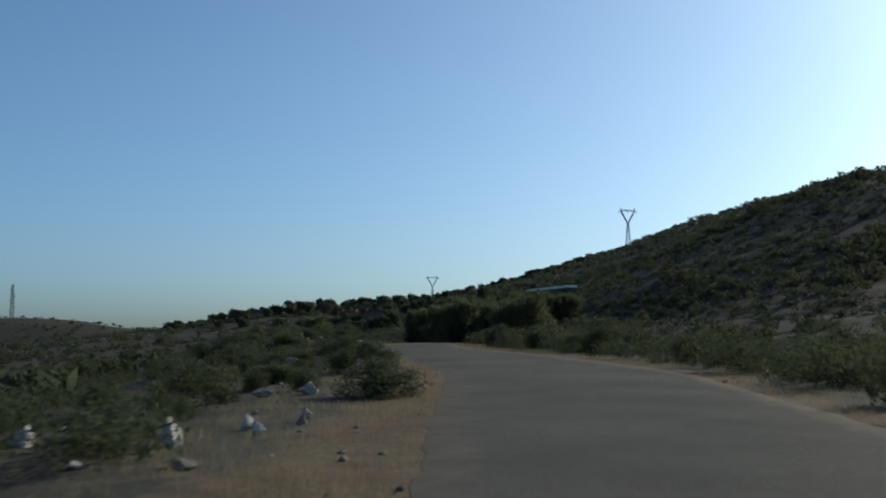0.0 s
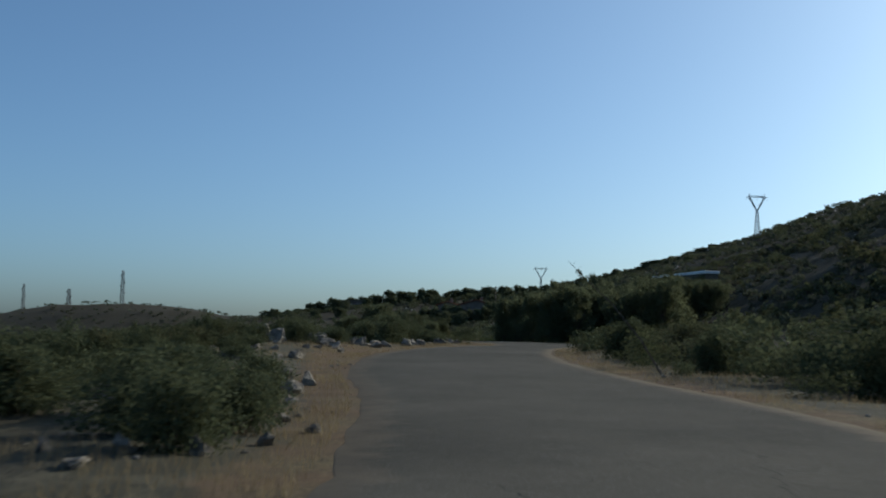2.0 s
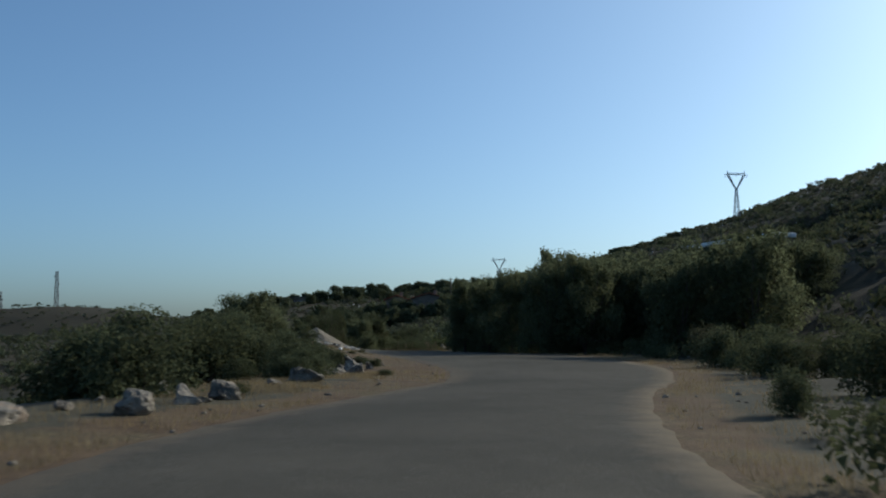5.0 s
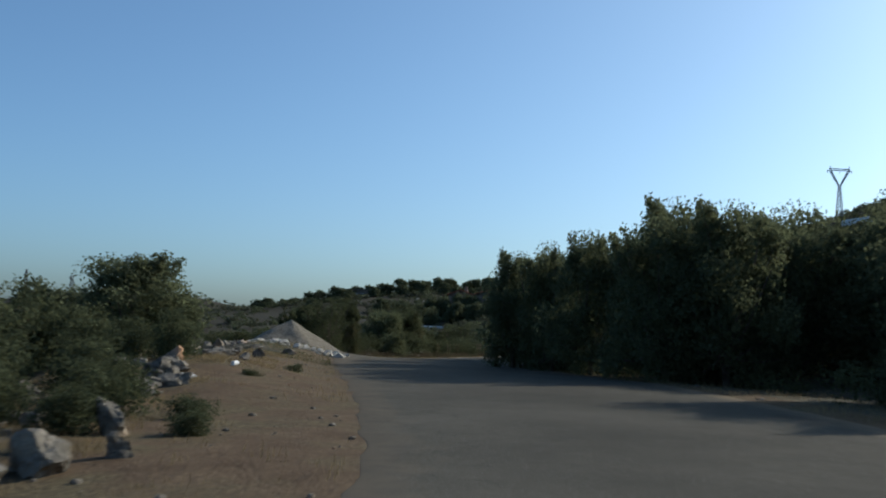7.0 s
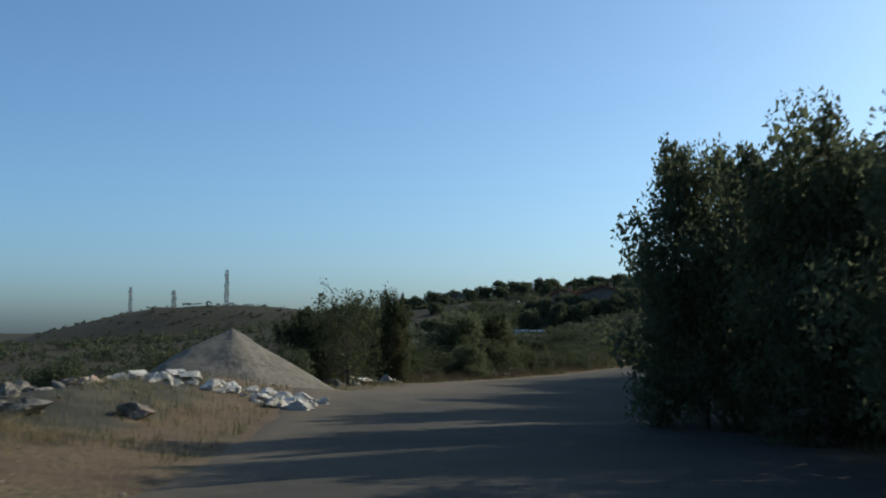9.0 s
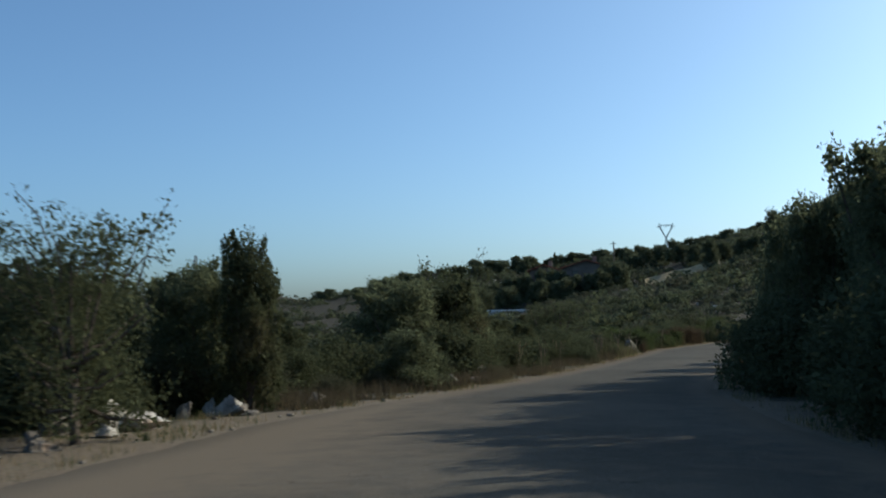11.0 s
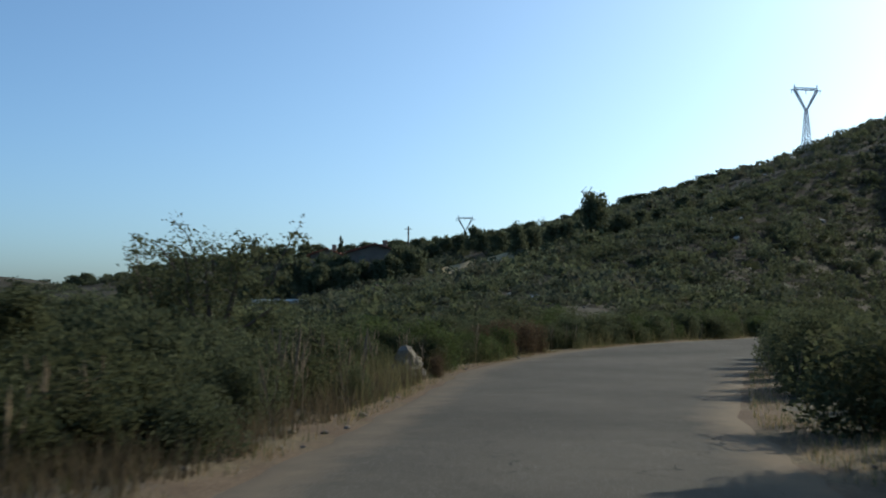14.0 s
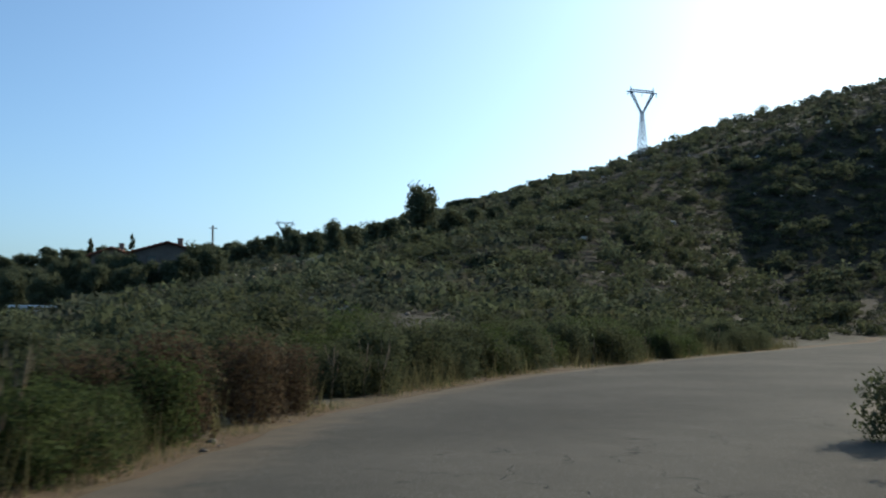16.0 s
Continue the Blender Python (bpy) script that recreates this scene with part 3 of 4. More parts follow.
for x, y, h, r in [(-38, 343, 6.6, 2.6), (-34.5, 342, 6.2, 2.6), (-31, 342.5, 6.6, 2.4), (-28.5, 340, 6.2, 2.4), (-26.5, 333, 5.6, 2.6), (-23.5, 331, 4.4, 2.4), (-20.5, 330, 4.5, 2.4), (-18.6, 326, 4.6, 2.6), (-25.4, 326, 4.4, 2.6), (-17.3, 332, 6.4, 2.6), (-15, 330, 5.6, 2.8), (-30, 328, 4.6, 2.8), (-36, 326, 4.4, 2.8), (-41, 330, 5.0, 2.8), (-15.5, 338, 5.4, 2.4), (-41, 345, 5.6, 2.6), (-44.5, 350, 5.8, 2.8), (-48, 358, 6.4, 2.8)]:
    olives.put(x, y, (r / 2.3, r / 2.3, h / 4.5), sink=0.2)

shrubs = Stock([shrub_model("scrub_oak", "low dark prickly oak bush", 101, OAK, group="roadside shrubs"), shrub_model("mastic_bush", "rounded dusty green mastic bush", 102, MAQUIS, 0.95, 0.85, group="roadside shrubs"),
                shrub_model("scrub_oak", "low dark prickly oak bush", 103, OAK, 1.05, 0.75, group="roadside shrubs"), shrub_model("sage_bush", "grey-green half-dry sage bush", 104, SAGE, 0.8, 0.8, 7000, 0.021, 0.0, group="roadside shrubs"),
                shrub_model("mastic_bush", "rounded dusty green mastic bush", 105, MAQUIS, 1.0, 0.8, group="roadside shrubs")])
broom = Stock([shrub_model("broom_bush", "fresh green broom bush at the road edge", 121 + i, FRESH, 0.95, 0.8, 5000, 0.028, 0.0, group="green broom bushes") for i in range(2)])
rust = Stock([shrub_model("withered_bush", "withered russet bush at the road edge", 131, RUST, 1.0, 0.8, 4200, 0.028, 0.0, group="withered bushes")])
srng = np.random.default_rng(5)
# named bushes: x, y, height, half width
for x, y, h, r in [(-1.15, 19.0, 0.68, 1.1), (-1.7, 28.9, 0.72, 0.85), (-2.7, 28.4, 0.6, 0.7), (-2.6, 37.5, 0.72, 0.85), (-3.4, 38.6, 0.85, 1.05), (-2.6, 39.3, 0.66, 0.7), (-3.8, 40.4, 0.85, 1.05), (-3.0, 41.4, 0.6, 0.75), (-4.2, 42.4, 0.7, 1.05), (-4.9, 44.6, 0.75, 1.05), (-4.4, 46.6, 0.65, 0.85), (-5.6, 40.2, 0.7, 1.1), (-5.4, 36.8, 0.6, 1.1), (-2.7, 20.6, 0.42, 0.5), (-7.9, 84, 1.5, 1.5), (-9.4, 86, 1.5, 1.6), (-10.6, 101.8, 1.8, 1.3), (-8.4, 95.3, 1.2, 1.0), (-6.5, 95.6, 0.6, 0.7), (-7.1, 97.5, 0.7, 0.8), (-6.7, 99.3, 0.5, 0.6), (-7.4, 101.5, 0.7, 0.8), (-7.0, 94.0, 0.6, 0.7), (-5.5, 99.8, 0.28, 0.4), (-8.3, 104.0, 0.6, 0.8), (-4.4, 93.5, 0.18, 0.35), (-6.2, 92.6, 0.5, 0.7), (-8.1, 99.0, 0.8, 0.9), (-7.6, 111.6, 0.2, 0.35), (-7.5, 108.1, 0.14, 0.3), (-6.2, 101.6, 0.3, 0.5), (-8.2, 64.9, 0.75, 0.9), (-9.3, 66.6, 0.9, 1.1), (-10.8, 72.6, 1.0, 1.3), (-9.0, 75.2, 0.8, 1.0), (-8.0, 70.4, 0.6, 0.85), (-9.5, 69.4, 0.9, 1.2), (-8.8, 61.4, 0.6, 0.9), (-7.8, 57.4, 0.45, 0.7), (-7.2, 54.4, 0.4, 0.7), (-14.2, 137.3, 0.95, 0.75), (-15.4, 137.7, 0.8, 0.85), (-15.0, 139.1, 1.05, 0.85), (-16.3, 138.7, 1.1, 1.05), (-16.9, 141.0, 1.2, 1.1), (-11.5, 105, 1.7, 1.4), (-12.5, 109, 1.8, 1.5), (-3.6, 23.4, 0.5, 0.8), (4.9, 55.0, 1.1, 0.9), (5.6, 56.0, 1.3, 1.0)]:
    shrubs.put(x, y, (r / 0.8, r / 0.8, h), which=0 if r > 1 else 2)


# stretches left open in front of the boulders: from y, to y, out to
CLEAR = [(154.5, 160.8, 1.0), (165, 170.8, 1.7), (177.5, 186, 1.8)]


def belt(stock, n, y0, y1, side_of, near, far, h0, h1, pick=None):
    """Bushes strewn along one side of the road between two distances from the asphalt."""
    for _ in range(n):
        y = srng.uniform(y0, y1)
        d = near + (far - near) * srng.random() ** 1.3
        if side_of < 0 and any(a < y < b and d < c for a, b, c in CLEAR):
            continue
        x = left_edge(y) - d if side_of < 0 else right_edge(y) + d
        h = srng.uniform(h0, h1) * (0.75 + 0.5 * min(1, d / 6))
        h *= 1.2
        r = h * srng.uniform(0.8, 1.2)
        stock.put(float(x), y, (r / 0.8, r / 0.8, h), which=pick)


belt(shrubs, 46, 8, 112, 1, 1.9, 7, 0.55, 1.25)
belt(shrubs, 40, 13, 85, -1, 3.2, 9, 0.25, 0.5)
for k in (0, 2, 4):
    belt(shrubs, 13, 40, 82, -1, 4.0, 8.5, 0.4, 0.7, k)
    belt(shrubs, 5, 14, 36, -1, 3.6, 7, 0.25, 0.42, k)
belt(shrubs, 16, 82, 118, -1, 6.5, 12, 0.8, 1.3)
belt(shrubs, 16, 90, 112, -1, 3.6, 6, 0.4, 0.85, 0)
belt(shrubs, 12, 118, 142, -1, 6, 11, 0.7, 1.3)
belt(shrubs, 26, 152, 186, -1, 2.2, 6, 0.55, 1.05)
belt(shrubs, 14, 138, 152, -1, 3.2, 7, 0.7, 1.3)
for k in (0, 1, 2):
    belt(shrubs, 6, 150, 166, -1, 2.6, 5, 0.8, 1.3, k)
    belt(shrubs, 18, 166, 204, -1, 1.6, 4, 0.65, 1.0, k)
    belt(shrubs, 9, 202, 236, -1, 0.9, 3.0, 0.8, 1.2, k)
belt(shrubs, 16, 158, 180, 1, 1.0, 5, 0.9, 1.7)
belt(shrubs, 16, 180, 206, 1, 2, 5.5, 0.6, 1.1)
for i, (x, y, h) in enumerate([(2.2, 193.2, 1.0), (4.4, 193.6, 1.2), (1.9, 191.2, 1.2), (1.0, 189, 1.35), (0.4, 186.6, 1.3), (2.3, 189.4, 1.6), (3.8, 192.2, 1.6), (0.0, 184.4, 1.2), (-1.2, 180, 1.3), (-0.6, 182, 1.4), (6.6, 195.9, 1.1)]):
    shrubs.put(x, y, (1.15, 1.15, h), which=(0, 2, 4)[i % 3])
belt(shrubs, 26, 124, 160, 1, 0.9, 3, 1.3, 1.9, 0)
belt(shrubs, 14, 200, 222, 1, 1.0, 5, 0.6, 1.0)
belt(shrubs, 34, 164, 206, -1, 0.75, 2.2, 0.5, 0.85)
belt(shrubs, 22, 150, 180, -1, 1.0, 2.6, 0.3, 0.6, 3)
belt(broom, 34, 184, 226, -1, 0.8, 4.5, 0.7, 1.15)
belt(shrubs, 14, 196, 232, -1, 1.2, 6, 0.7, 1.2, 1)
for x, y, h, r in [(-7.95, 184.2, 0.5, 0.38), (-6.2, 194.0, 1.1, 0.8), (-5.4, 195.9, 1.05, 0.8), (-6.9, 193.2, 0.95, 0.7), (-4.8, 197.2, 0.9, 0.7), (-1.0, 171.5, 1.0, 0.8)]:
    rust.put(x, y, (r / 0.8, r / 0.8, h))

for x, y, h, r in [(9.5, 127, 2.0, 1.6), (11.5, 125, 2.0, 1.7), (8.2, 131, 2.2, 1.6), (10.5, 133, 2.4, 1.7), (13.0, 128.5, 2.0, 1.6), (12.6, 123, 1.8, 1.6), (7.0, 136, 2.2, 1.6)]:
    shrubs.put(x, y, (r / 0.8, r / 0.8, h), which=0)

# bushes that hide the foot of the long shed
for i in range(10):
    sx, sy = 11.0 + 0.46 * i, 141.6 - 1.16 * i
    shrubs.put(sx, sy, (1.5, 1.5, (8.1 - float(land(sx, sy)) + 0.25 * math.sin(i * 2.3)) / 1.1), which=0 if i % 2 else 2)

# a leaning dead sapling over the road edge
sap = thing("leaning_sapling", "thin leaning sapling with a few dry leaves", "tree", at=on_land(3.6, 54.2, 0.05))
bend = [Vector(p) for p in ((0, 0, -0.1), (-0.55, 0.15, 0.85), (-1.25, 0.38, 1.75), (-1.89, 0.58, 2.36), (-2.36, 0.77, 2.86))]
bm = bmesh.new()
tube(bm, bend, [0.03, 0.022, 0.016, 0.01, 0.005], 5)
for q in range(12):
    i, f = min(3, 1 + q // 4), (q % 4) / 4
    b = bend[i].lerp(bend[i + 1], f)
    tube(bm, [b, b + Vector((0.16 * math.cos(q * 2.4), 0.16 * math.sin(q * 2.4), 0.1))], [0.006, 0.002], 4)
part("stem", bm, BARK, sap)
lv, lf = leaves(np.random.default_rng(9), [tuple(p) for p in (bend[2], bend[2].lerp(bend[3], 0.5), bend[3], bend[3].lerp(bend[4], 0.4))], np.array([0.34, 0.28, 0.2, 0.1]), 150, 0.035)
part("leaves", mesh_np("leaves", lv, lf, MAQUIS), MAQUIS, sap)


def scrub(name, label, n, rng, where, r0, r1, flat, per, leafy, mat):
    """Uncounted bushes as one object: leaf clumps round a ragged core."""
    xs, ys = where(rng, n)
    n = len(xs)
    zs = land(xs, ys)
    r = r0 + (r1 - r0) * rng.random(n) ** 2
    h = r * flat * rng.uniform(0.7, 1.3, n)
    # three lobes a bush
    lob = 4
    a = rng.uniform(0, 6.28, (n, lob))
    cx, cy = xs[:, None] + np.cos(a) * r[:, None] * 0.5, ys[:, None] + np.sin(a) * r[:, None] * 0.5
    cz = zs[:, None] + h[:, None] * rng.uniform(0.25, 0.75, (n, lob))
    centres = np.stack([cx, cy, cz], -1).reshape(-1, 3)
    sp = np.repeat(r, lob) * rng.uniform(0.4, 0.65, n * lob)
    sp = np.stack([sp, sp, sp * flat * 0.8], 1)
    which = np.repeat(np.arange(n * lob), int(per * 1.4))
    m = len(which)
    d = rng.normal(size=(m, 3))
    d /= np.linalg.norm(d, axis=1)[:, None] + 1e-9
    p = centres[which] + d * (rng.random(m) ** 0.4)[:, None] * sp[which]
    s = (np.repeat(r, lob)[which] * leafy * 0.92 * rng.uniform(0.6, 1.4, m))[:, None]
    u = rng.normal(size=(m, 3))
    u /= np.linalg.norm(u, axis=1)[:, None] + 1e-9
    w = np.cross(u, d + rng.normal(size=(m, 3)) * 0.5)
    w /= np.linalg.norm(w, axis=1)[:, None] + 1e-9
    v = np.stack([p - u * s, p + u * s * 0.7 - w * s * 0.7, p + u * s * 0.5 + w * s * 0.8], 1).reshape(-1, 3)
    return tagged(new(name, mesh_np(name, v, np.arange(3 * m).reshape(-1, 3), mat)), label, "scrub", kind="stuff")


def strewn(x0, x1, y0, y1, keep, free=2.5, cluster=0.05, reach=1e9, gap=-0.25):
    def where(rng, n):
        x, y = rng.uniform(x0, x1, n * 6), rng.uniform(y0, y1, n * 6)
        k = (off_road(x, y) > free) & (off_road(x, y) < reach) & keep(x, y) & (ripple(x, y, cluster, 11) + rng.normal(size=n * 6) * 0.5 > gap)
        return x[k][:n], y[k][:n]
    return where


seen = lambda x, y: (x > -0.62 * y - 45) & (x < 0.62 * y + 55) & ~((x > -15) & (x < 6) & (y > 314) & (y < 337))
prng = np.random.default_rng(77)
clear_pullout = lambda x, y: ~((y > 86) & (y < 138) & (x < 0) & (x > left_edge(y) - 6.5)) & ~((y > 138) & (y < 186) & (x < -8) & (x > left_edge(y) - 3)) & ~((y < 84) & (x < left_edge(y)) & (x > left_edge(y) - np.where(y > 42, 4.4, 3.0)))
uphill = lambda x, y: x > right_edge(y) + np.where(y < 50, 1.1, np.where(y < 84, 1.45, 2.1))
uphill_bend = lambda x, y: seen(x, y)
downhill = lambda x, y: (x < left_edge(y) - 2.2) & clear_pullout(x, y)
scrub("roadside_scrub", "leafy green scrub close above the road", 620, prng, strewn(0, 40, 8, 235, uphill, 1.0, reach=10), 0.5, 1.2, 0.9, 84, 0.055, MAQUIS)
scrub("roadside_oaks", "dark prickly oak scrub close above the road", 480, prng, strewn(0, 40, 8, 235, uphill, 1.0, reach=10), 0.5, 1.3, 0.9, 84, 0.055, OAK)
scrub("verge_scrub", "leafy low scrub close below the road", 420, prng, strewn(-40, 0, 8, 240, downhill, 2.2, reach=11), 0.4, 0.95, 0.75, 90, 0.052, MAQUIS)
scrub("verge_oaks", "dark prickly oak scrub close below the road", 340, prng, strewn(-40, 0, 8, 240, downhill, 2.8, reach=11), 0.45, 1.0, 0.8, 90, 0.052, OAK)
scrub("hillside_scrub", "dense dark green scrub on the slope above the road", 2100, prng, strewn(10, 70, 8, 250, uphill, 11), 0.6, 1.4, 0.95, 18, 0.155, MAQUIS)
scrub("hillside_oaks", "dark prickly oak scrub on the slope above the road", 700, prng, strewn(10, 60, 8, 250, uphill, 11), 0.6, 1.4, 0.95, 26, 0.13, OAK)
scrub("knoll_scrub", "low grey-green scrub on the knoll above the road", 4000, prng, strewn(16, 80, 60, 245, uphill, 11, gap=-2.5), 0.4, 1.1, 0.7, 7, 0.21, FAR_WOOD)
scrub("valley_scrub", "dense low green scrub on the valley side", 1300, prng, strewn(-75, -4, 8, 270, downhill, 10), 0.6, 1.6, 0.8, 18, 0.155, MAQUIS)
scrub("valley_oaks", "dark prickly oak scrub on the valley side", 900, prng, strewn(-75, -4, 8, 270, downhill, 10), 0.7, 1.8, 0.85, 26, 0.13, OAK)
scrub("near_slope_scrub", "dense low scrub on the slope past the bend", 6500, prng, strewn(-60, 170, 224, 345, lambda x, y: seen(x, y), 4, gap=-2.5), 0.5, 1.4, 0.75, 11, 0.155, FAR_WOOD)
scrub("bend_scrub", "dense green scrub on the slope above the bend", 4600, prng, strewn(2, 150, 226, 340, uphill_bend, 3, gap=-2.5), 0.5, 1.3, 0.8, 13, 0.145, MAQUIS)
scrub("bend_oaks", "dark prickly oak scrub on the slope above the bend", 2200, prng, strewn(2, 150, 226, 340, uphill_bend, 3, gap=-2.5), 0.6, 1.7, 0.85, 13, 0.145, OAK)
scrub("slope_trees", "dark round oak trees scattered over the slope past the bend", 300, prng, strewn(-70, 150, 228, 430, uphill_bend, 6, 0.04, gap=0.1), 1.3, 2.6, 0.95, 46, 0.1, OAK)
scrub("slope_olives", "grey-green olive trees on the terraces past the bend", 260, prng, strewn(-70, 90, 232, 430, uphill_bend, 6, 0.05, gap=0.2), 1.3, 2.4, 0.95, 40, 0.11, OLIVE)
scrub("slope_scrub", "low scrub scattered over the far slope", 10000, prng, strewn(-40, 330, 335, 620, lambda x, y: seen(x, y) & (x > -60 + 0.16 * y), 6, gap=-0.9), 0.6, 2.0, 0.7, 4, 0.32, FAR_WOOD)
scrub("far_wood", "olive groves and scrub trees on the far hillside", 3000, prng, strewn(-330, 90, 245, 700, lambda x, y: seen(x, y) & (x < 20 + 0.1 * (y - 250)), 6), 1.0, 2.6, 0.9, 13, 0.175, FAR_WOOD)
scrub("dark_wood", "dark evergreen trees among the far groves", 1500, prng, strewn(-330, 60, 245, 700, lambda x, y: seen(x, y) & (x < 10 + 0.1 * (y - 250)), 6), 1.0, 2.8, 1.0, 14, 0.17, OAK)


def along_ridge(rng, n):
    x = rng.uniform(-124, 60, n)
    return x, np.interp(x, [-120, -60, -20, 0, 30, 60], [475, 506, 514, 470, 450, 436]) + rng.uniform(-12, 8, n)


scrub("skyline_wood", "dark trees and bushes closing the far skyline", 420, prng, along_ridge, 0.9, 2.5, 0.85, 18, 0.15, OAK)
scrub("ridge_scrub", "thin scrub on the ridge", 9000, prng, strewn(95, 420, 180, 760, seen, 8, gap=-0.9), 0.5, 1.5, 0.6, 4, 0.3, FAR_WOOD)
scrub("mast_hill_scrub", "thin scrub on the far hill with the masts", 3500, prng, strewn(-900, -60, 500, 1300, seen, 8), 1.0, 3.0, 0.6, 3, 0.36, FAR_WOOD)

# ---- dry grass ----


def grass(name, label, n, rng, y0, y1, reach, low, high, mat, least=0.15, share=0.55, thick=0.005):
    y = rng.uniform(y0, y1, n)
    left = rng.random(n) < share
    d = least + reach * rng.random(n) ** 1.2
    x = np.where(left, left_edge(y) - d, right_edge(y) + d)
    k = ripple(x, y, 0.9, 4) + ripple(x, y, 2.3, 9) + rng.normal(size=n) * 0.5 > 0.15 + 1.2 * (np.exp(-((y - 104) / 14) ** 2) * left) * (d < 2.6)
    x, y = x[k], y[k]
    n = len(x)
    p = np.stack([x, y, land(x, y) - 0.02], 1)
    h = rng.uniform(low, high, n)[:, None]
    a = rng.uniform(0, 6.28, n)
    lean = np.stack([np.cos(a), np.sin(a), np.zeros(n)], 1) * h * rng.uniform(0.1, 0.6, n)[:, None]
    w = np.stack([-np.sin(a), np.cos(a), np.zeros(n)], 1) * thick
    up = np.array([0, 0, 1.0]) * h
    v = np.stack([p - w, p + w, p + lean + up], 1).reshape(-1, 3)
    return tagged(new(name, mesh_np(name, v, np.arange(3 * n).reshape(-1, 3), mat)), label, "grass", kind="stuff")


grass("dry_grass", "yellow dry grass along the road verges", 240000, np.random.default_rng(21), 4, 235, 3.0, 0.03, 0.19, STRAW)
grass("rough_grass", "tufts of dry grass round the stones of the pull-out", 130000, np.random.default_rng(23), 84, 121, 4.5, 0.03, 0.13, STRAW, 1.6, 0.97)
grass("green_weeds", "low green weeds among the dry grass", 50000, np.random.default_rng(22), 120, 235, 3.0, 0.05, 0.24, FRESH)
WEEDS = foliage("tall_olive_grass", (0.07, 0.07, 0.032), (0.17, 0.155, 0.075))
BROWN = foliage("brown_dead_weeds", (0.055, 0.045, 0.028), (0.12, 0.096, 0.059))
grass("tall_grass", "tall olive and yellow grass along the hedge", 13000, np.random.default_rng(24), 176, 240, 1.9, 0.25, 0.8, WEEDS, 0.45, 1.0, 0.009)
grass("dead_weeds", "brown dead weeds along the verge below the trees", 26000, np.random.default_rng(25), 148, 184, 2.0, 0.1, 0.45, BROWN, 0.5, 1.0, 0.009)


def stalk_model(seed):
    """A dead flower stalk with side heads."""
    rng = np.random.default_rng(seed)
    root = thing("dry_stalk_plant", "tall dead flower stalk standing in the verge", "plant", "dead stalks on the verge")
    bm, hd = bmesh.new(), bmesh.new()
    tube(bm, [(0, 0, -0.05), (0.02, 0.01, 0.5), (0.05, 0.02, 1.0)], [0.008, 0.006, 0.004], 5)
    tube(hd, [(0.03, 0.01, 0.62), (0.04, 0.015, 0.75), (0.05, 0.02, 0.95), (0.055, 0.02, 1.08)], [0.008, 0.018, 0.015, 0.004], 6)
    for i in range(5):
        z, a = 0.35 + 0.1 * i, 2.4 * i + rng.uniform(-0.3, 0.3)
        tip = (0.12 * math.cos(a), 0.12 * math.sin(a), z + 0.22)
        tube(bm, [(0.02, 0.01, z), tip], [0.006, 0.004], 4)
        side = bmesh.new()
        tube(side, [tip, (tip[0] * 1.1, tip[1] * 1.1, z + 0.36)], [0.011, 0.004], 5)
        part("seed_head", side, DEAD, root)
    part("stem", bm, DEAD, root)
    part("flower_spike", hd, DEAD, root)
    return root


stalks = Stock([stalk_model(200 + i) for i in range(3)])
for _ in range(84):
    y = srng.uniform(160, 228)
    x = float(left_edge(y)) - srng.uniform(0.5, 2.4)
    s = srng.uniform(0.5, 1.15)
    stalks.put(x, y, (s, s, s), tilt=(srng.uniform(-8, 8), srng.uniform(-8, 8)))
for _ in range(14):
    y = srng.uniform(165, 215)
    s = srng.uniform(0.5, 1.0)
    stalks.put(float(right_edge(y)) + srng.uniform(0.5, 2), y, (s, s, s), tilt=(srng.uniform(-8, 8), srng.uniform(-8, 8)))

# ---- rocks ----


def rock_model(name, label, seed, mat, group, rough=0.28):
    """A broken limestone block with flat faces and worn edges."""
    bm = bmesh.new()
    bmesh.ops.create_icosphere(bm, subdivisions=4, radius=0.5)
    rng = np.random.default_rng(seed)
    planes = [(Vector(rng.normal(size=3)).normalized(), rng.uniform(0.22, 0.4)) for _ in range(13)]
    shift = Vector(rng.uniform(0, 50, 3))
    for v in bm.verts:
        for n, d in planes:
            e = v.co.dot(n) - d
            if e > 0:
                v.co -= n * e * 0.97
        k = noise.noise(v.co * 2.6 + shift) * rough * 1.1 - abs(noise.noise(v.co * 5 + shift)) * rough * 0.9 + noise.noise(v.co * 11 + shift) * rough * 0.3 + noise.noise(v.co * 24 + shift) * rough * 0.14
        v.co *= 1 + k
    me = bpy.data.meshes.new(name)
    bm.to_mesh(me)
    bm.free()
    me.materials.append(mat)
    return tagged(new(name, me), label, "rock", group)


boulders = Stock([rock_model("boulder", "rough grey limestone boulder by the road", 300 + i, STONE, "roadside boulders") for i in range(6)])
whites = Stock([rock_model("pale_stone", "broken pale limestone block on the dirt", 320 + i, WHITE_STONE, "pale stone blocks") for i in range(4)])
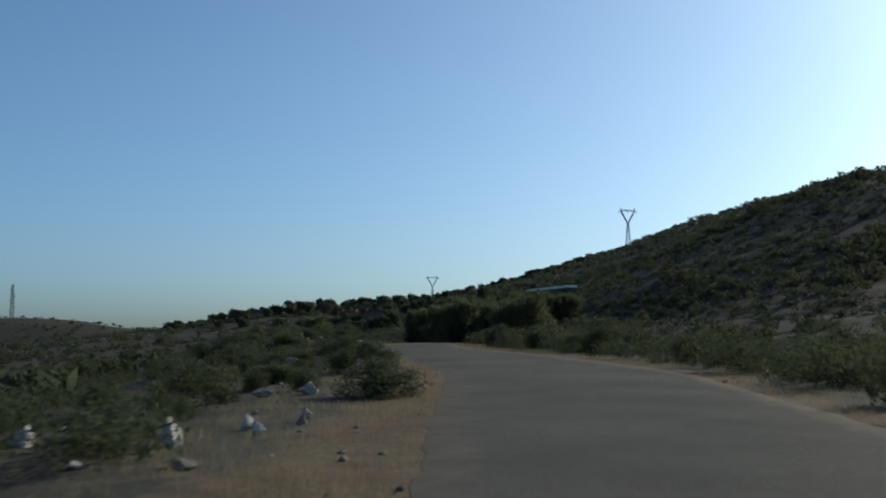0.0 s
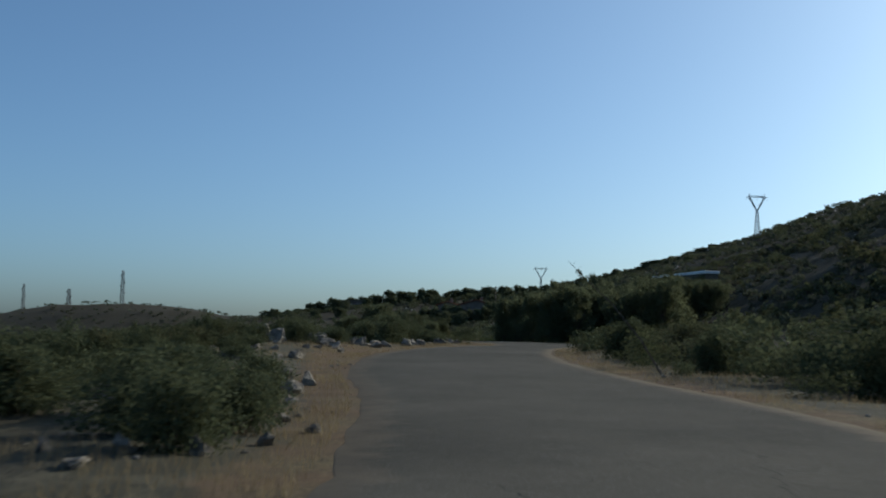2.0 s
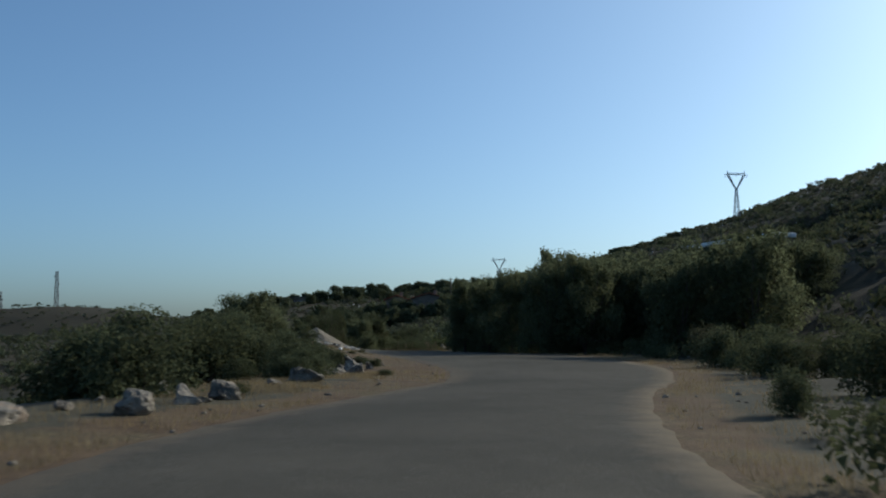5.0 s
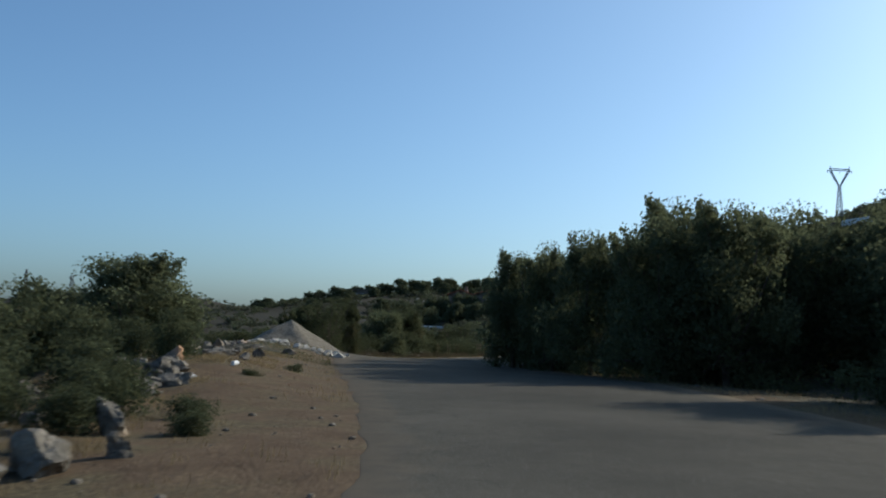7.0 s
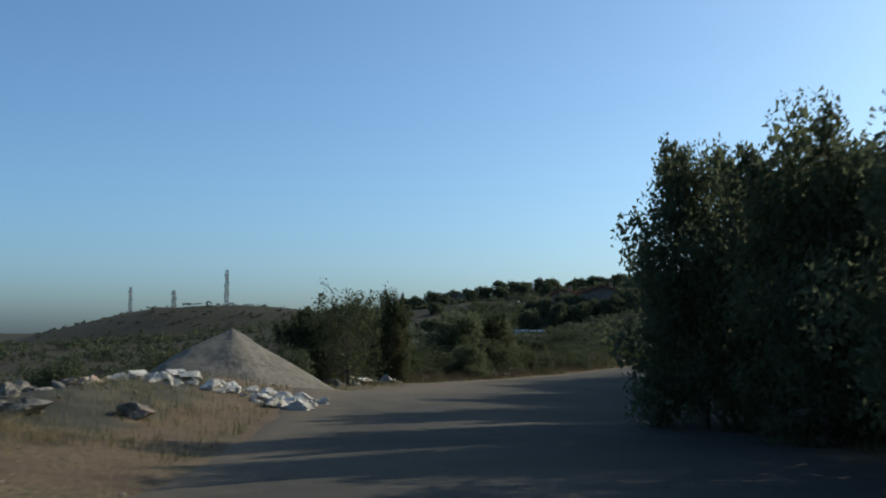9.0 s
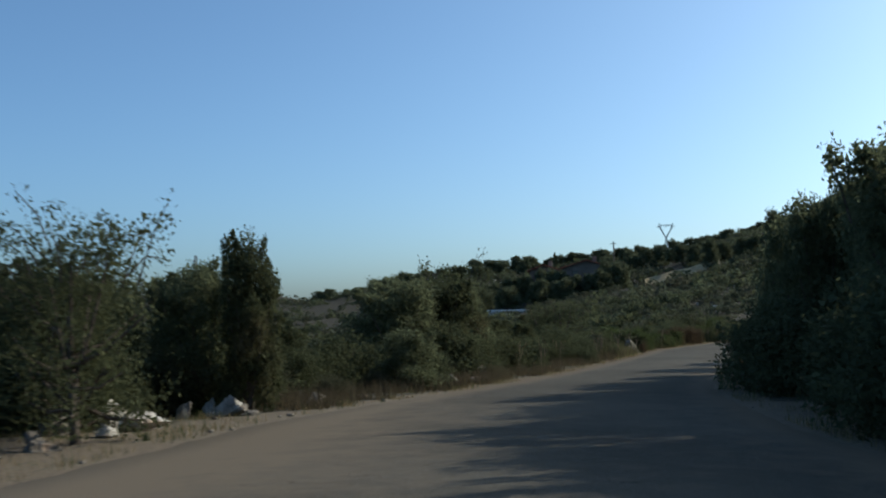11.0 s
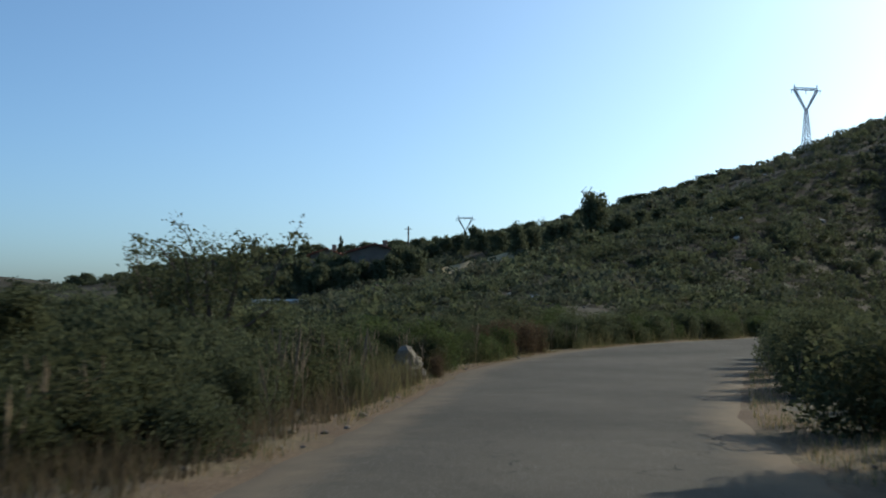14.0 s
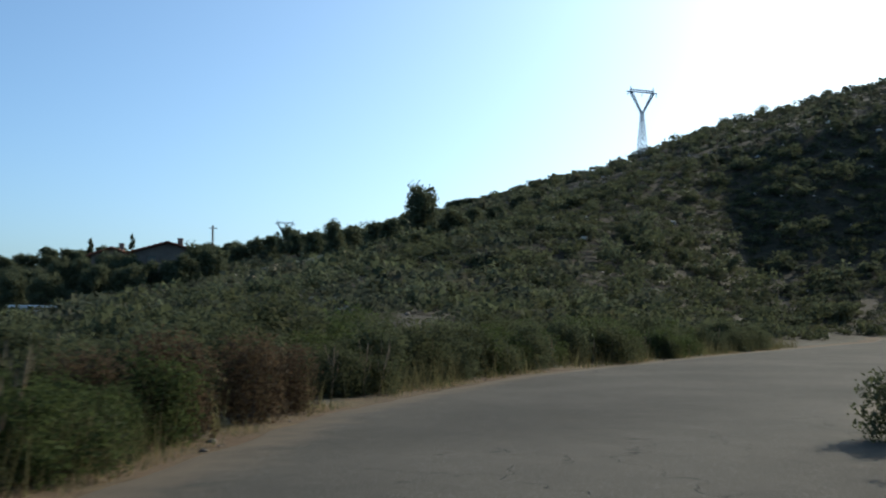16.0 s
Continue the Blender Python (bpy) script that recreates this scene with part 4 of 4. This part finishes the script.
# larger boulders: x, y, width, height
for x, y, w, h in [(-8.7, 64.3, 1.2, 0.95), (-10.5, 73.9, 1.2, 1.1), (-7.3, 73.7, 1.0, 0.5), (-8.3, 75.9, 0.9, 0.65), (-9.8, 76, 0.6, 0.45), (-6.8, 76.2, 1.1, 0.6), (-6.5, 80.1, 0.9, 0.7), (-6.3, 82, 0.9, 0.6), (-7.7, 78.6, 1.1, 0.6), (-10.1, 74.6, 0.6, 0.5), (-8.8, 88.2, 0.8, 0.7), (-6.4, 63.7, 0.5, 0.4), (-7.7, 55.3, 0.6, 0.35),
                   (-8.5, 110.7, 0.6, 0.3), (-9.5, 113.1, 0.4, 0.35), (-9.3, 114.3, 0.5, 0.45), (-11.3, 118.7, 0.5, 0.45), (-11.9, 122.1, 0.9, 0.4), (-11.0, 123.2, 0.8, 0.4), (-5.9, 95.4, 0.4, 0.5), (-7.4, 99.8, 0.5, 0.55), (-14.1, 122.6, 0.9, 0.7), (-13.5, 123.1, 0.7, 0.6), (-14.7, 122.3, 0.9, 0.6), (-11.3, 115.2, 0.7, 0.5), (-11.5, 117.5, 0.8, 0.5), (-12.7, 162.9, 0.6, 0.6), (-10.4, 175.1, 0.85, 0.8), (-11.3, 171.6, 1.0, 0.7),
                   (-9.6, 65.5, 1.2, 1.35), (-7.9, 66.9, 0.9, 0.8), (-7.0, 65.6, 0.8, 0.55), (-8.2, 67, 1.3, 0.8), (-7.4, 66.2, 1.0, 0.6), (-7.3, 72.4, 0.9, 0.8), (-6.7, 72.6, 0.9, 0.55), (-5.8, 97, 0.9, 0.75), (-5.4, 97.8, 0.55, 0.42), (-5.7, 93.8, 0.7, 0.5),
                   (-5.3, 94.4, 0.8, 0.6), (-6.3, 99.5, 0.7, 0.8), (-5.8, 95.9, 0.85, 0.7), (-5.8, 89.0, 0.8, 0.6), (-8.6, 185.2, 1.6, 1.25), (-12.2, 156.2, 0.5, 0.8), (-12.0, 158.6, 1.2, 0.35), (-12.1, 160.2, 0.8, 0.9)]:
    boulders.put(x, y, (w * 0.8, w * 0.7, h * 0.85), sink=-h * 0.14)
for x, y, w, h in [(-2.0, 38.3, 0.34, 0.26), (-1.8, 39.6, 0.3, 0.2), (-2.3, 37.3, 0.4, 0.36), (-2.9, 37.0, 0.36, 0.4), (-2.4, 40.6, 0.34, 0.26), (-3.6, 36.9, 0.3, 0.25), (-2.9, 42.8, 0.4, 0.3), (-3.5, 45.4, 0.6, 0.45), (-3.7, 47.4, 0.6, 0.5),
                   (-11.3, 170.2, 0.9, 0.8), (-11.6, 171.4, 0.7, 0.6), (-15.3, 147.0, 0.6, 0.65), (-13.7, 149.6, 0.6, 0.5), (-4.3, 11.0, 0.45, 0.25), (-3.9, 12.2, 0.35, 0.2), (-3.0, 10.6, 0.3, 0.25),
                   (-3.3, 19.4, 0.6, 0.3), (-1.9, 14.2, 0.3, 0.25), (-4.7, 10.4, 0.4, 0.25), (-10.2, 180.2, 0.6, 0.5), (-8.1, 191, 0.6, 0.5)]:
    boulders.put(x, y, (w * 0.8, w * 0.7, h * 0.85), sink=-h * 0.14)


def stone_row(stock, n, y0, y1, d0, d1, s0, s1):
    for _ in range(n):
        y = srng.uniform(y0, y1)
        s = s0 + (s1 - s0) * srng.random() ** 2
        stock.put(float(left_edge(y)) - srng.uniform(d0, d1), y, (s * srng.uniform(0.9, 1.6), s, s * srng.uniform(0.5, 0.95)), sink=-s * 0.06)


stone_row(boulders, 26, 8, 44, 2.0, 6.5, 0.12, 0.4)
stone_row(boulders, 22, 43.5, 50, 1.0, 4.2, 0.25, 0.75)
stone_row(boulders, 34, 54, 84, 1.6, 4.6, 0.25, 0.8)
stone_row(boulders, 24, 84, 104, 2.6, 6.0, 0.25, 0.8)
stone_row(boulders, 60, 104, 124, 2.9, 5.2, 0.25, 0.8)
stone_row(boulders, 20, 124, 137, 3.6, 5.8, 0.35, 0.95)
stone_row(boulders, 16, 134, 154, 1.2, 3.0, 0.25, 0.7)
stone_row(boulders, 14, 154, 200, 0.8, 2.4, 0.2, 0.6)
for _ in range(70):
    k = srng.random() ** 1.5
    q = srng.uniform(0.14, 0.42)
    whites.put(-10.2 - 4.6 * k, 127.6 - 0.5 * k + srng.uniform(-0.5, 0.7), (q * 1.5, q, q * 0.8), sink=-q * 0.12)
for x, y, w, h in [(-4.3, 10.9, 0.5, 0.3), (-3.9, 11.1, 0.35, 0.28), (-2.9, 11.2, 0.35, 0.4), (-2.5, 13.6, 0.3, 0.28), (-2.2, 12.6, 0.3, 0.28), (-1.9, 14.7, 0.25, 0.3), (-2.5, 19.6, 0.5, 0.3), (-3.3, 9.5, 0.25, 0.1), (-14.8, 143.7, 1.0, 0.65), (-14.2, 143.5, 0.9, 0.4), (-14.1, 142.3, 0.6, 0.2), (-14.6, 147.6, 0.8, 0.5), (-15.2, 147.9, 0.5, 0.5)]:
    whites.put(x, y, (w * 0.85, w * 0.7, h * 1.05), sink=-h * 0.32)


def rubble(name, label, n, rng, where, s0, s1, mat):
    """Uncounted stones as one object."""
    xs, ys = where(rng, n)
    n = len(xs)
    t = (1 + 5 ** 0.5) / 2
    ico = np.array([(-1, t, 0), (1, t, 0), (-1, -t, 0), (1, -t, 0), (0, -1, t), (0, 1, t), (0, -1, -t), (0, 1, -t), (t, 0, -1), (t, 0, 1), (-t, 0, -1), (-t, 0, 1)]) / 1.9
    tri = np.array([(0, 11, 5), (0, 5, 1), (0, 1, 7), (0, 7, 10), (0, 10, 11), (1, 5, 9), (5, 11, 4), (11, 10, 2), (10, 7, 6), (7, 1, 8), (3, 9, 4), (3, 4, 2), (3, 2, 6), (3, 6, 8), (3, 8, 9), (4, 9, 5), (2, 4, 11), (6, 2, 10), (8, 6, 7), (9, 8, 1)])
    s = (s0 + (s1 - s0) * rng.random(n) ** 3)[:, None, None]
    v = ico[None] * rng.uniform(0.6, 1.3, (n, 12, 3)) * s * np.array([1, 1, 0.65])
    a = rng.uniform(0, 6.28, n)[:, None]
    v[..., 0], v[..., 1] = v[..., 0] * np.cos(a) - v[..., 1] * np.sin(a), v[..., 0] * np.sin(a) + v[..., 1] * np.cos(a)
    v += np.stack([xs, ys, land(xs, ys) + s[:, 0, 0] * 0.15], -1)[:, None]
    f = (tri[None] + 12 * np.arange(n)[:, None, None]).reshape(-1, 3)
    return tagged(new(name, mesh_np(name, v.reshape(-1, 3), f, mat)), label, "stones", kind="stuff")


def by_road(y0, y1, reach):
    def where(rng, n):
        y = rng.uniform(y0, y1, n)
        d = 0.1 + reach * rng.random(n) ** 1.4
        return np.where(rng.random(n) < 0.65, left_edge(y) - d, right_edge(y) + d), y
    return where


rubble("verge_stones", "loose small stones on the verges", 2000, np.random.default_rng(41), by_road(2, 235, 5.5), 0.012, 0.07, STONE)
rubble("hill_stones", "pale limestone outcrops on the hillside", 2600, np.random.default_rng(42), strewn(-60, 400, 245, 680, seen, 6), 0.2, 0.7, WHITE_STONE)
rubble("valley_stones", "pale stones among the scrub", 900, np.random.default_rng(43), strewn(-70, 60, 8, 250, lambda x, y: x > -99, 4), 0.1, 0.42, STONE)

# the gravel heap
heap = bmesh.new()
rings, segs = 26, 56
hv = [[None] * segs for _ in range(rings)]
for i in range(rings):
    f = i / (rings - 1)
    for j in range(segs):
        a = 2 * math.pi * j / segs
        r = 1.95 * f * (1 + 0.1 * math.sin(2 * a + 1) + 0.06 * math.sin(5 * a))
        z = 1.02 * (1 - f) ** 1.08 + 0.05 * noise.noise(Vector((r * math.cos(a) * 2, r * math.sin(a) * 2, 3)))
        px, py = -13.2 + r * math.cos(a) * 1.1, 131.0 + r * math.sin(a)
        hv[i][j] = heap.verts.new((px, py, float(land(px, py)) + z - 0.06 * f))
for i in range(rings - 1):
    for j in range(segs):
        heap.faces.new((hv[i][j], hv[i + 1][j], hv[i + 1][(j + 1) % segs], hv[i][(j + 1) % segs])) if i else None
centre = heap.verts.new((-13.2, 131.0, float(land(-13.2, 131.0)) + 1.04))
for j in range(segs):
    heap.faces.new((centre, hv[1][j], hv[1][(j + 1) % segs]))
for v in hv[0]:
    heap.verts.remove(v)
me = bpy.data.meshes.new("gravel_mound")
heap.to_mesh(me)
heap.free()
me.materials.append(GRAVEL)
tagged(new("gravel_mound", me), "conical mound of grey crushed gravel on the dirt", "mound", kind="stuff")

# ---- masts, pylons, houses ----


def lattice(bm, base, top, z0, z1, bays, w):
    """Four tapering legs with cross bracing."""
    def corner(f, i):
        s = base + (top - base) * f
        return Vector(((s, s, -s, -s)[i], (s, -s, -s, s)[i], z0 + (z1 - z0) * f))
    for i in range(4):
        bar(bm, corner(0, i), corner(1, i), w)
        for b in range(bays):
            f, g = b / bays, (b + 1) / bays
            bar(bm, corner(f, i), corner(g, (i + 1) % 4), w * 0.6)
            bar(bm, corner(f, (i + 1) % 4), corner(g, i), w * 0.6)
            bar(bm, corner(g, i), corner(g, (i + 1) % 4), w * 0.6)


def pylon(x, y, top_z, turn, s=1.0):
    base = on_land(x, y)
    h = top_z - base.z
    root = thing("power_pylon", "grey steel lattice power pylon with a V-shaped head", "pylon", "power line pylons", at=base)
    root.rotation_euler = (0, 0, radians(turn))
    body, head, arm, rods = bmesh.new(), bmesh.new(), bmesh.new(), bmesh.new()
    fork = h - 6.8 * s
    lattice(body, 1.3 * s, 0.35 * s, -0.3, fork, 7, 0.1 * s)
    for q in (-1, 1):
        for p in (-0.3, 0.3):
            bar(head, (0.2 * q * s, p * s, fork), (3.4 * q * s, p * s, h - 0.7 * s), 0.12 * s)
            bar(head, (0.5 * q * s, p * s, fork), (4.2 * q * s, p * s, h - 0.7 * s), 0.12 * s)
        for b in range(6):
            f = b / 6
            bar(head, ((0.2 + 3.2 * f) * q * s, -0.3 * s, fork + (6.1 * s) * f), ((0.5 + 3.7 * (f + 0.16)) * q * s, 0.3 * s, fork + (6.1 * s) * (f + 0.16)), 0.07 * s)
        bar(rods, (3.8 * q * s, 0, h - 0.7 * s), (3.9 * q * s, 0, h + 1.0 * s), 0.16 * s)
        part("peak", rods, STEEL, root)
        rods = bmesh.new()
    for o in (-4.9, 0.0, 4.9):
        ins = bmesh.new()
        tube(ins, [(o * s, 0, h - 0.7 * s), (o * s, 0, h - 1.9 * s)], [0.1 * s, 0.1 * s], 6)
        part("insulator", ins, STEEL, root)
    rods.free()
    for p in (-0.3, 0.3):
        bar(arm, (-5.2 * s, p * s, h - 0.7 * s), (5.2 * s, p * s, h - 0.7 * s), 0.11 * s)
        bar(arm, (-4.2 * s, p * s, h), (4.2 * s, p * s, h), 0.09 * s)
        for b in range(-5, 5):
            bar(arm, (b * 0.84 * s, p * s, h), ((b + 1) * 0.84 * s, p * s, h - 0.7 * s), 0.06 * s)
    part("lattice_body", body, STEEL, root)
    part("fork", head, STEEL, root)
    part("crossarm", arm, STEEL, root)
    return root


pylon(70.7, 398.5, 52.6, 12, 0.72)
pylon(-5.7, 577, 38.7, 15, 0.75)


def mast(x, y, h, w, label, dish=False):
    root = thing("radio_mast", label, "mast", "masts on the far hill", at=on_land(x, y, 0.3))
    low, up, drums = bmesh.new(), bmesh.new(), bmesh.new()
    lattice(low, w, w * 0.8, 0, h * 0.55, 7, 0.14)
    lattice(up, w * 0.8, w * 0.55, h * 0.55, h, 6, 0.13)
    for i in range(9):
        z, a = h * (0.2 + 0.085 * i), i * 2.1
        drum = bmesh.new()
        tube(drum, [(w * 0.6 * math.cos(a), w * 0.6 * math.sin(a), z), (w * 1.5 * math.cos(a), w * 1.5 * math.sin(a), z)], [0.55, 0.6], 10)
        part("antenna", drum, DARK_STEEL, root)
    part("lower_lattice", low, DARK_STEEL, root)
    part("upper_lattice", up, DARK_STEEL, root)
    drums.free()
    hut = bmesh.new()
    box(hut, w + 1, -2, 0, w + 6, 2, 3 if not dish else 4.5, 0.1)
    part("equipment_hut", hut, WHITE_PAINT, root, "white equipment hut")
    return root


mast(-367, 895.5, 35, 1.5, "tall steel lattice radio mast on the hilltop")
mast(-429.8, 927, 23, 1.7, "short steel lattice radio mast beside a white hut", True)
mast(-494, 968, 40, 1.4, "tall slim steel lattice radio mast")


def gable_house(name, label, x, y, turn, w, d, wall, rise, windows):
    """A plastered house with a tiled gable roof; the gable faces -y."""
    root = thing(name, label, "house", "houses on the hill", at=on_land(x, y, 0.6))
    root.rotation_euler = (0, 0, radians(turn))
    bm = bmesh.new()
    pts = [(-w / 2, 0), (w / 2, 0), (w / 2, wall), (0, wall + rise), (-w / 2, wall)]
    front = [bm.verts.new((px, -d / 2, pz)) for px, pz in pts]
    back = [bm.verts.new((px, d / 2, pz)) for px, pz in pts]
    bm.faces.new(front), bm.faces.new(back[::-1])
    for i in range(5):
        bm.faces.new((front[i], back[i], back[(i + 1) % 5], front[(i + 1) % 5]))
    part("wall", bm, PLASTER, root)
    roof, ribs = bmesh.new(), []
    over = 0.7
    slope = rise / (w / 2)
    for q in (-1, 1):
        e = q * (w / 2 + over)
        ze = wall - over * slope + 0.06
        vs = []
        for yy in (-d / 2 - over, d / 2 + over):
            for zz in (0.0, 0.22):
                vs += [roof.verts.new((0, yy, wall + rise + 0.06 + zz)), roof.verts.new((e, yy, ze + zz))]
        for fc in ((0, 1, 3, 2), (4, 5, 7, 6), (2, 3, 7, 6), (0, 1, 5, 4), (1, 3, 7, 5), (0, 2, 6, 4)):
            roof.faces.new([vs[i] for i in fc])
        rows = int((w / 2 + over) / 0.7)
        for i in range(rows):
            f = (i + 0.3) / rows
            ribs.append(bar(bmesh.new(), (e * f, -d / 2 - over, wall + rise + 0.3 + (ze - wall - rise) * f), (e * f, d / 2 + over, wall + rise + 0.3 + (ze - wall - rise) * f), 0.09))
    roof_ob = part("roof", roof, TILE, root, "red clay tile roof")
    for rib in ribs:
        part("tile_row", rib, TILE, roof_ob)
    ch = bmesh.new()
    box(ch, w * 0.12, -0.4, wall + rise * 0.5, w * 0.12 + 0.8, 0.4, wall + rise + 1.1, 0.05)
    part("chimney", ch, PLASTER, roof_ob)
    for wx, wz, ww, wh in windows:
        pane, fr = bmesh.new(), bmesh.new()
        box(pane, wx - ww / 2, -d / 2 - 0.03, wz, wx + ww / 2, -d / 2 + 0.1, wz + wh)
        for a in ((wx - ww / 2 - 0.1, wz - 0.1, wx - ww / 2, wz + wh + 0.1), (wx + ww / 2, wz - 0.1, wx + ww / 2 + 0.1, wz + wh + 0.1), (wx - ww / 2, wz + wh, wx + ww / 2, wz + wh + 0.1), (wx - ww / 2, wz - 0.12, wx + ww / 2, wz)):
            box(fr, a[0], -d / 2 - 0.09, a[1], a[2], -d / 2 + 0.05, a[3])
        win = part("window", fr, WOOD, root)
        part("pane", pane, DARK_GLASS, win)
    return root


gable_house("villa", "two-storey plastered villa with a red tiled gable roof", -21.9, 340, 3, 9.4, 9, 5.9, 1.4, [(-2.8, 1.6, 1.1, 1.3), (0, 1.6, 1.1, 1.3), (2.8, 1.6, 1.1, 1.3), (-2.2, 4.2, 1.1, 1.2), (2.2, 4.2, 1.1, 1.2)])


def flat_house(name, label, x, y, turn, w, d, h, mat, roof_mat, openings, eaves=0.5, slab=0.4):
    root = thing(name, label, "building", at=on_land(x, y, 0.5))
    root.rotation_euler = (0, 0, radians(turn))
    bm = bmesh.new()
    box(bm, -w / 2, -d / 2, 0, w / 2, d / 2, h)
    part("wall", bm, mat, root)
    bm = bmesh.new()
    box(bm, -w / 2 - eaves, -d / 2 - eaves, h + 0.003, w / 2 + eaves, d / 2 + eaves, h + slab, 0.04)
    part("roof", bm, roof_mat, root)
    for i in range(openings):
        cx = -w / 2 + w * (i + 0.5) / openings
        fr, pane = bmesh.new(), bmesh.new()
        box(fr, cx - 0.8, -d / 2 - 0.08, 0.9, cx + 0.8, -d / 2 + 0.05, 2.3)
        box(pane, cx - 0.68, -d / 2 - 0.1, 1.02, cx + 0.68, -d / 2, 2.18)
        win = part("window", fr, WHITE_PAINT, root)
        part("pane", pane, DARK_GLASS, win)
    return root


gable_house("farmhouse", "small plastered house with a red tiled gable roof beside the villa", -31.6, 352, 3, 6.0, 7, 5.9, 1.1, [(-1.4, 4.2, 1.0, 1.2), (1.4, 4.2, 1.0, 1.2)])
flat_house("bungalow", "low house with a dark flat overhanging roof", -87, 494, -8, 12, 9, 3.6, PLASTER, WOOD, 4)
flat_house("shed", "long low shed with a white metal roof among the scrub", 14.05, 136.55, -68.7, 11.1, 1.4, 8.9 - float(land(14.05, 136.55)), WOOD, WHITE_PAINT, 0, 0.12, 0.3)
flat_house("farm_shed", "low white-roofed farm shed in the grove", -34.4, 318, 6, 8.0, 3, 1.3, CONCRETE, WHITE_PAINT, 0, 0.2, 0.3)
flat_house("white_cottage", "small white house on the far slope", -54.5, 591, 5, 8, 7, 3.6, WHITE_PAINT, TILE, 2)
flat_house("white_hut", "small white block hut on the slope past the bend", -1.9, 240, 12, 0.55, 0.55, 1.05, WHITE_PAINT, CONCRETE, 0, 0.05, 0.08)

# the cut bank of yellow grass below the skyline trees
bank = bmesh.new()
for i in range(24):
    for j in range(5):
        bx, by = -10.5 + 14 * i / 23, 330 + 5 * j / 4 + 0.5 * math.sin(i * 0.9)
        bank.verts.new((bx, by, float(land(bx, by)) + 0.15 + (1.3 - 0.7 * i / 23) * (j / 4) ** 1.2))
bank.verts.ensure_lookup_table()
for i in range(23):
    for j in range(4):
        a = i * 5 + j
        bank.faces.new([bank.verts[q] for q in (a, a + 5, a + 6, a + 1)])
me = bpy.data.meshes.new("grassy_bank")
bank.to_mesh(me)
bank.free()
me.materials.append(mottled("yellow_grass", (0.26, 0.2, 0.11), (0.45, 0.36, 0.2), 0.8, 0.95, 0.6, 0.05))
tagged(new("grassy_bank", me), "bare bank of yellow dry grass", "bank", kind="structure")

pole = thing("utility_pole", "wooden utility pole with a crossbar beside the villa", "pole", at=on_land(-18.1, 374.4, 0.5))
bm = bmesh.new()
tube(bm, [(0, 0, 0), (0, 0, 9.9)], [0.2, 0.15], 8)
part("post", bm, WOOD, pole)
bm = bmesh.new()
box(bm, -0.7, -0.07, 9.3, 0.7, 0.07, 9.45, 0.01)
part("crossbar", bm, WOOD, pole)

# litter on the dirt
for x, y, w, turn in [(-8.0, 106.2, 0.13, 25), (-8.1, 109.0, 0.1, 70)]:
    bm = bmesh.new()
    tube(bm, [(-w, 0, 0.05), (-w * 0.95, 0, 0.05), (w * 0.4, 0, 0.055), (w * 0.7, 0, 0.05), (w, 0, 0.05)], [0.03, 0.05, 0.05, 0.025, 0.02], 10)
    me = bpy.data.meshes.new("plastic_bottle")
    bm.to_mesh(me)
    bm.free()
    me.materials.append(PLASTIC)
    ob = tagged(new("plastic_bottle", me), "crushed white plastic bottle lying on the dirt", "litter", "litter")
    ob.matrix_basis = Matrix.Translation(on_land(x, y, 0.0)) @ pose(0, 0, 0, 0, 0, turn)
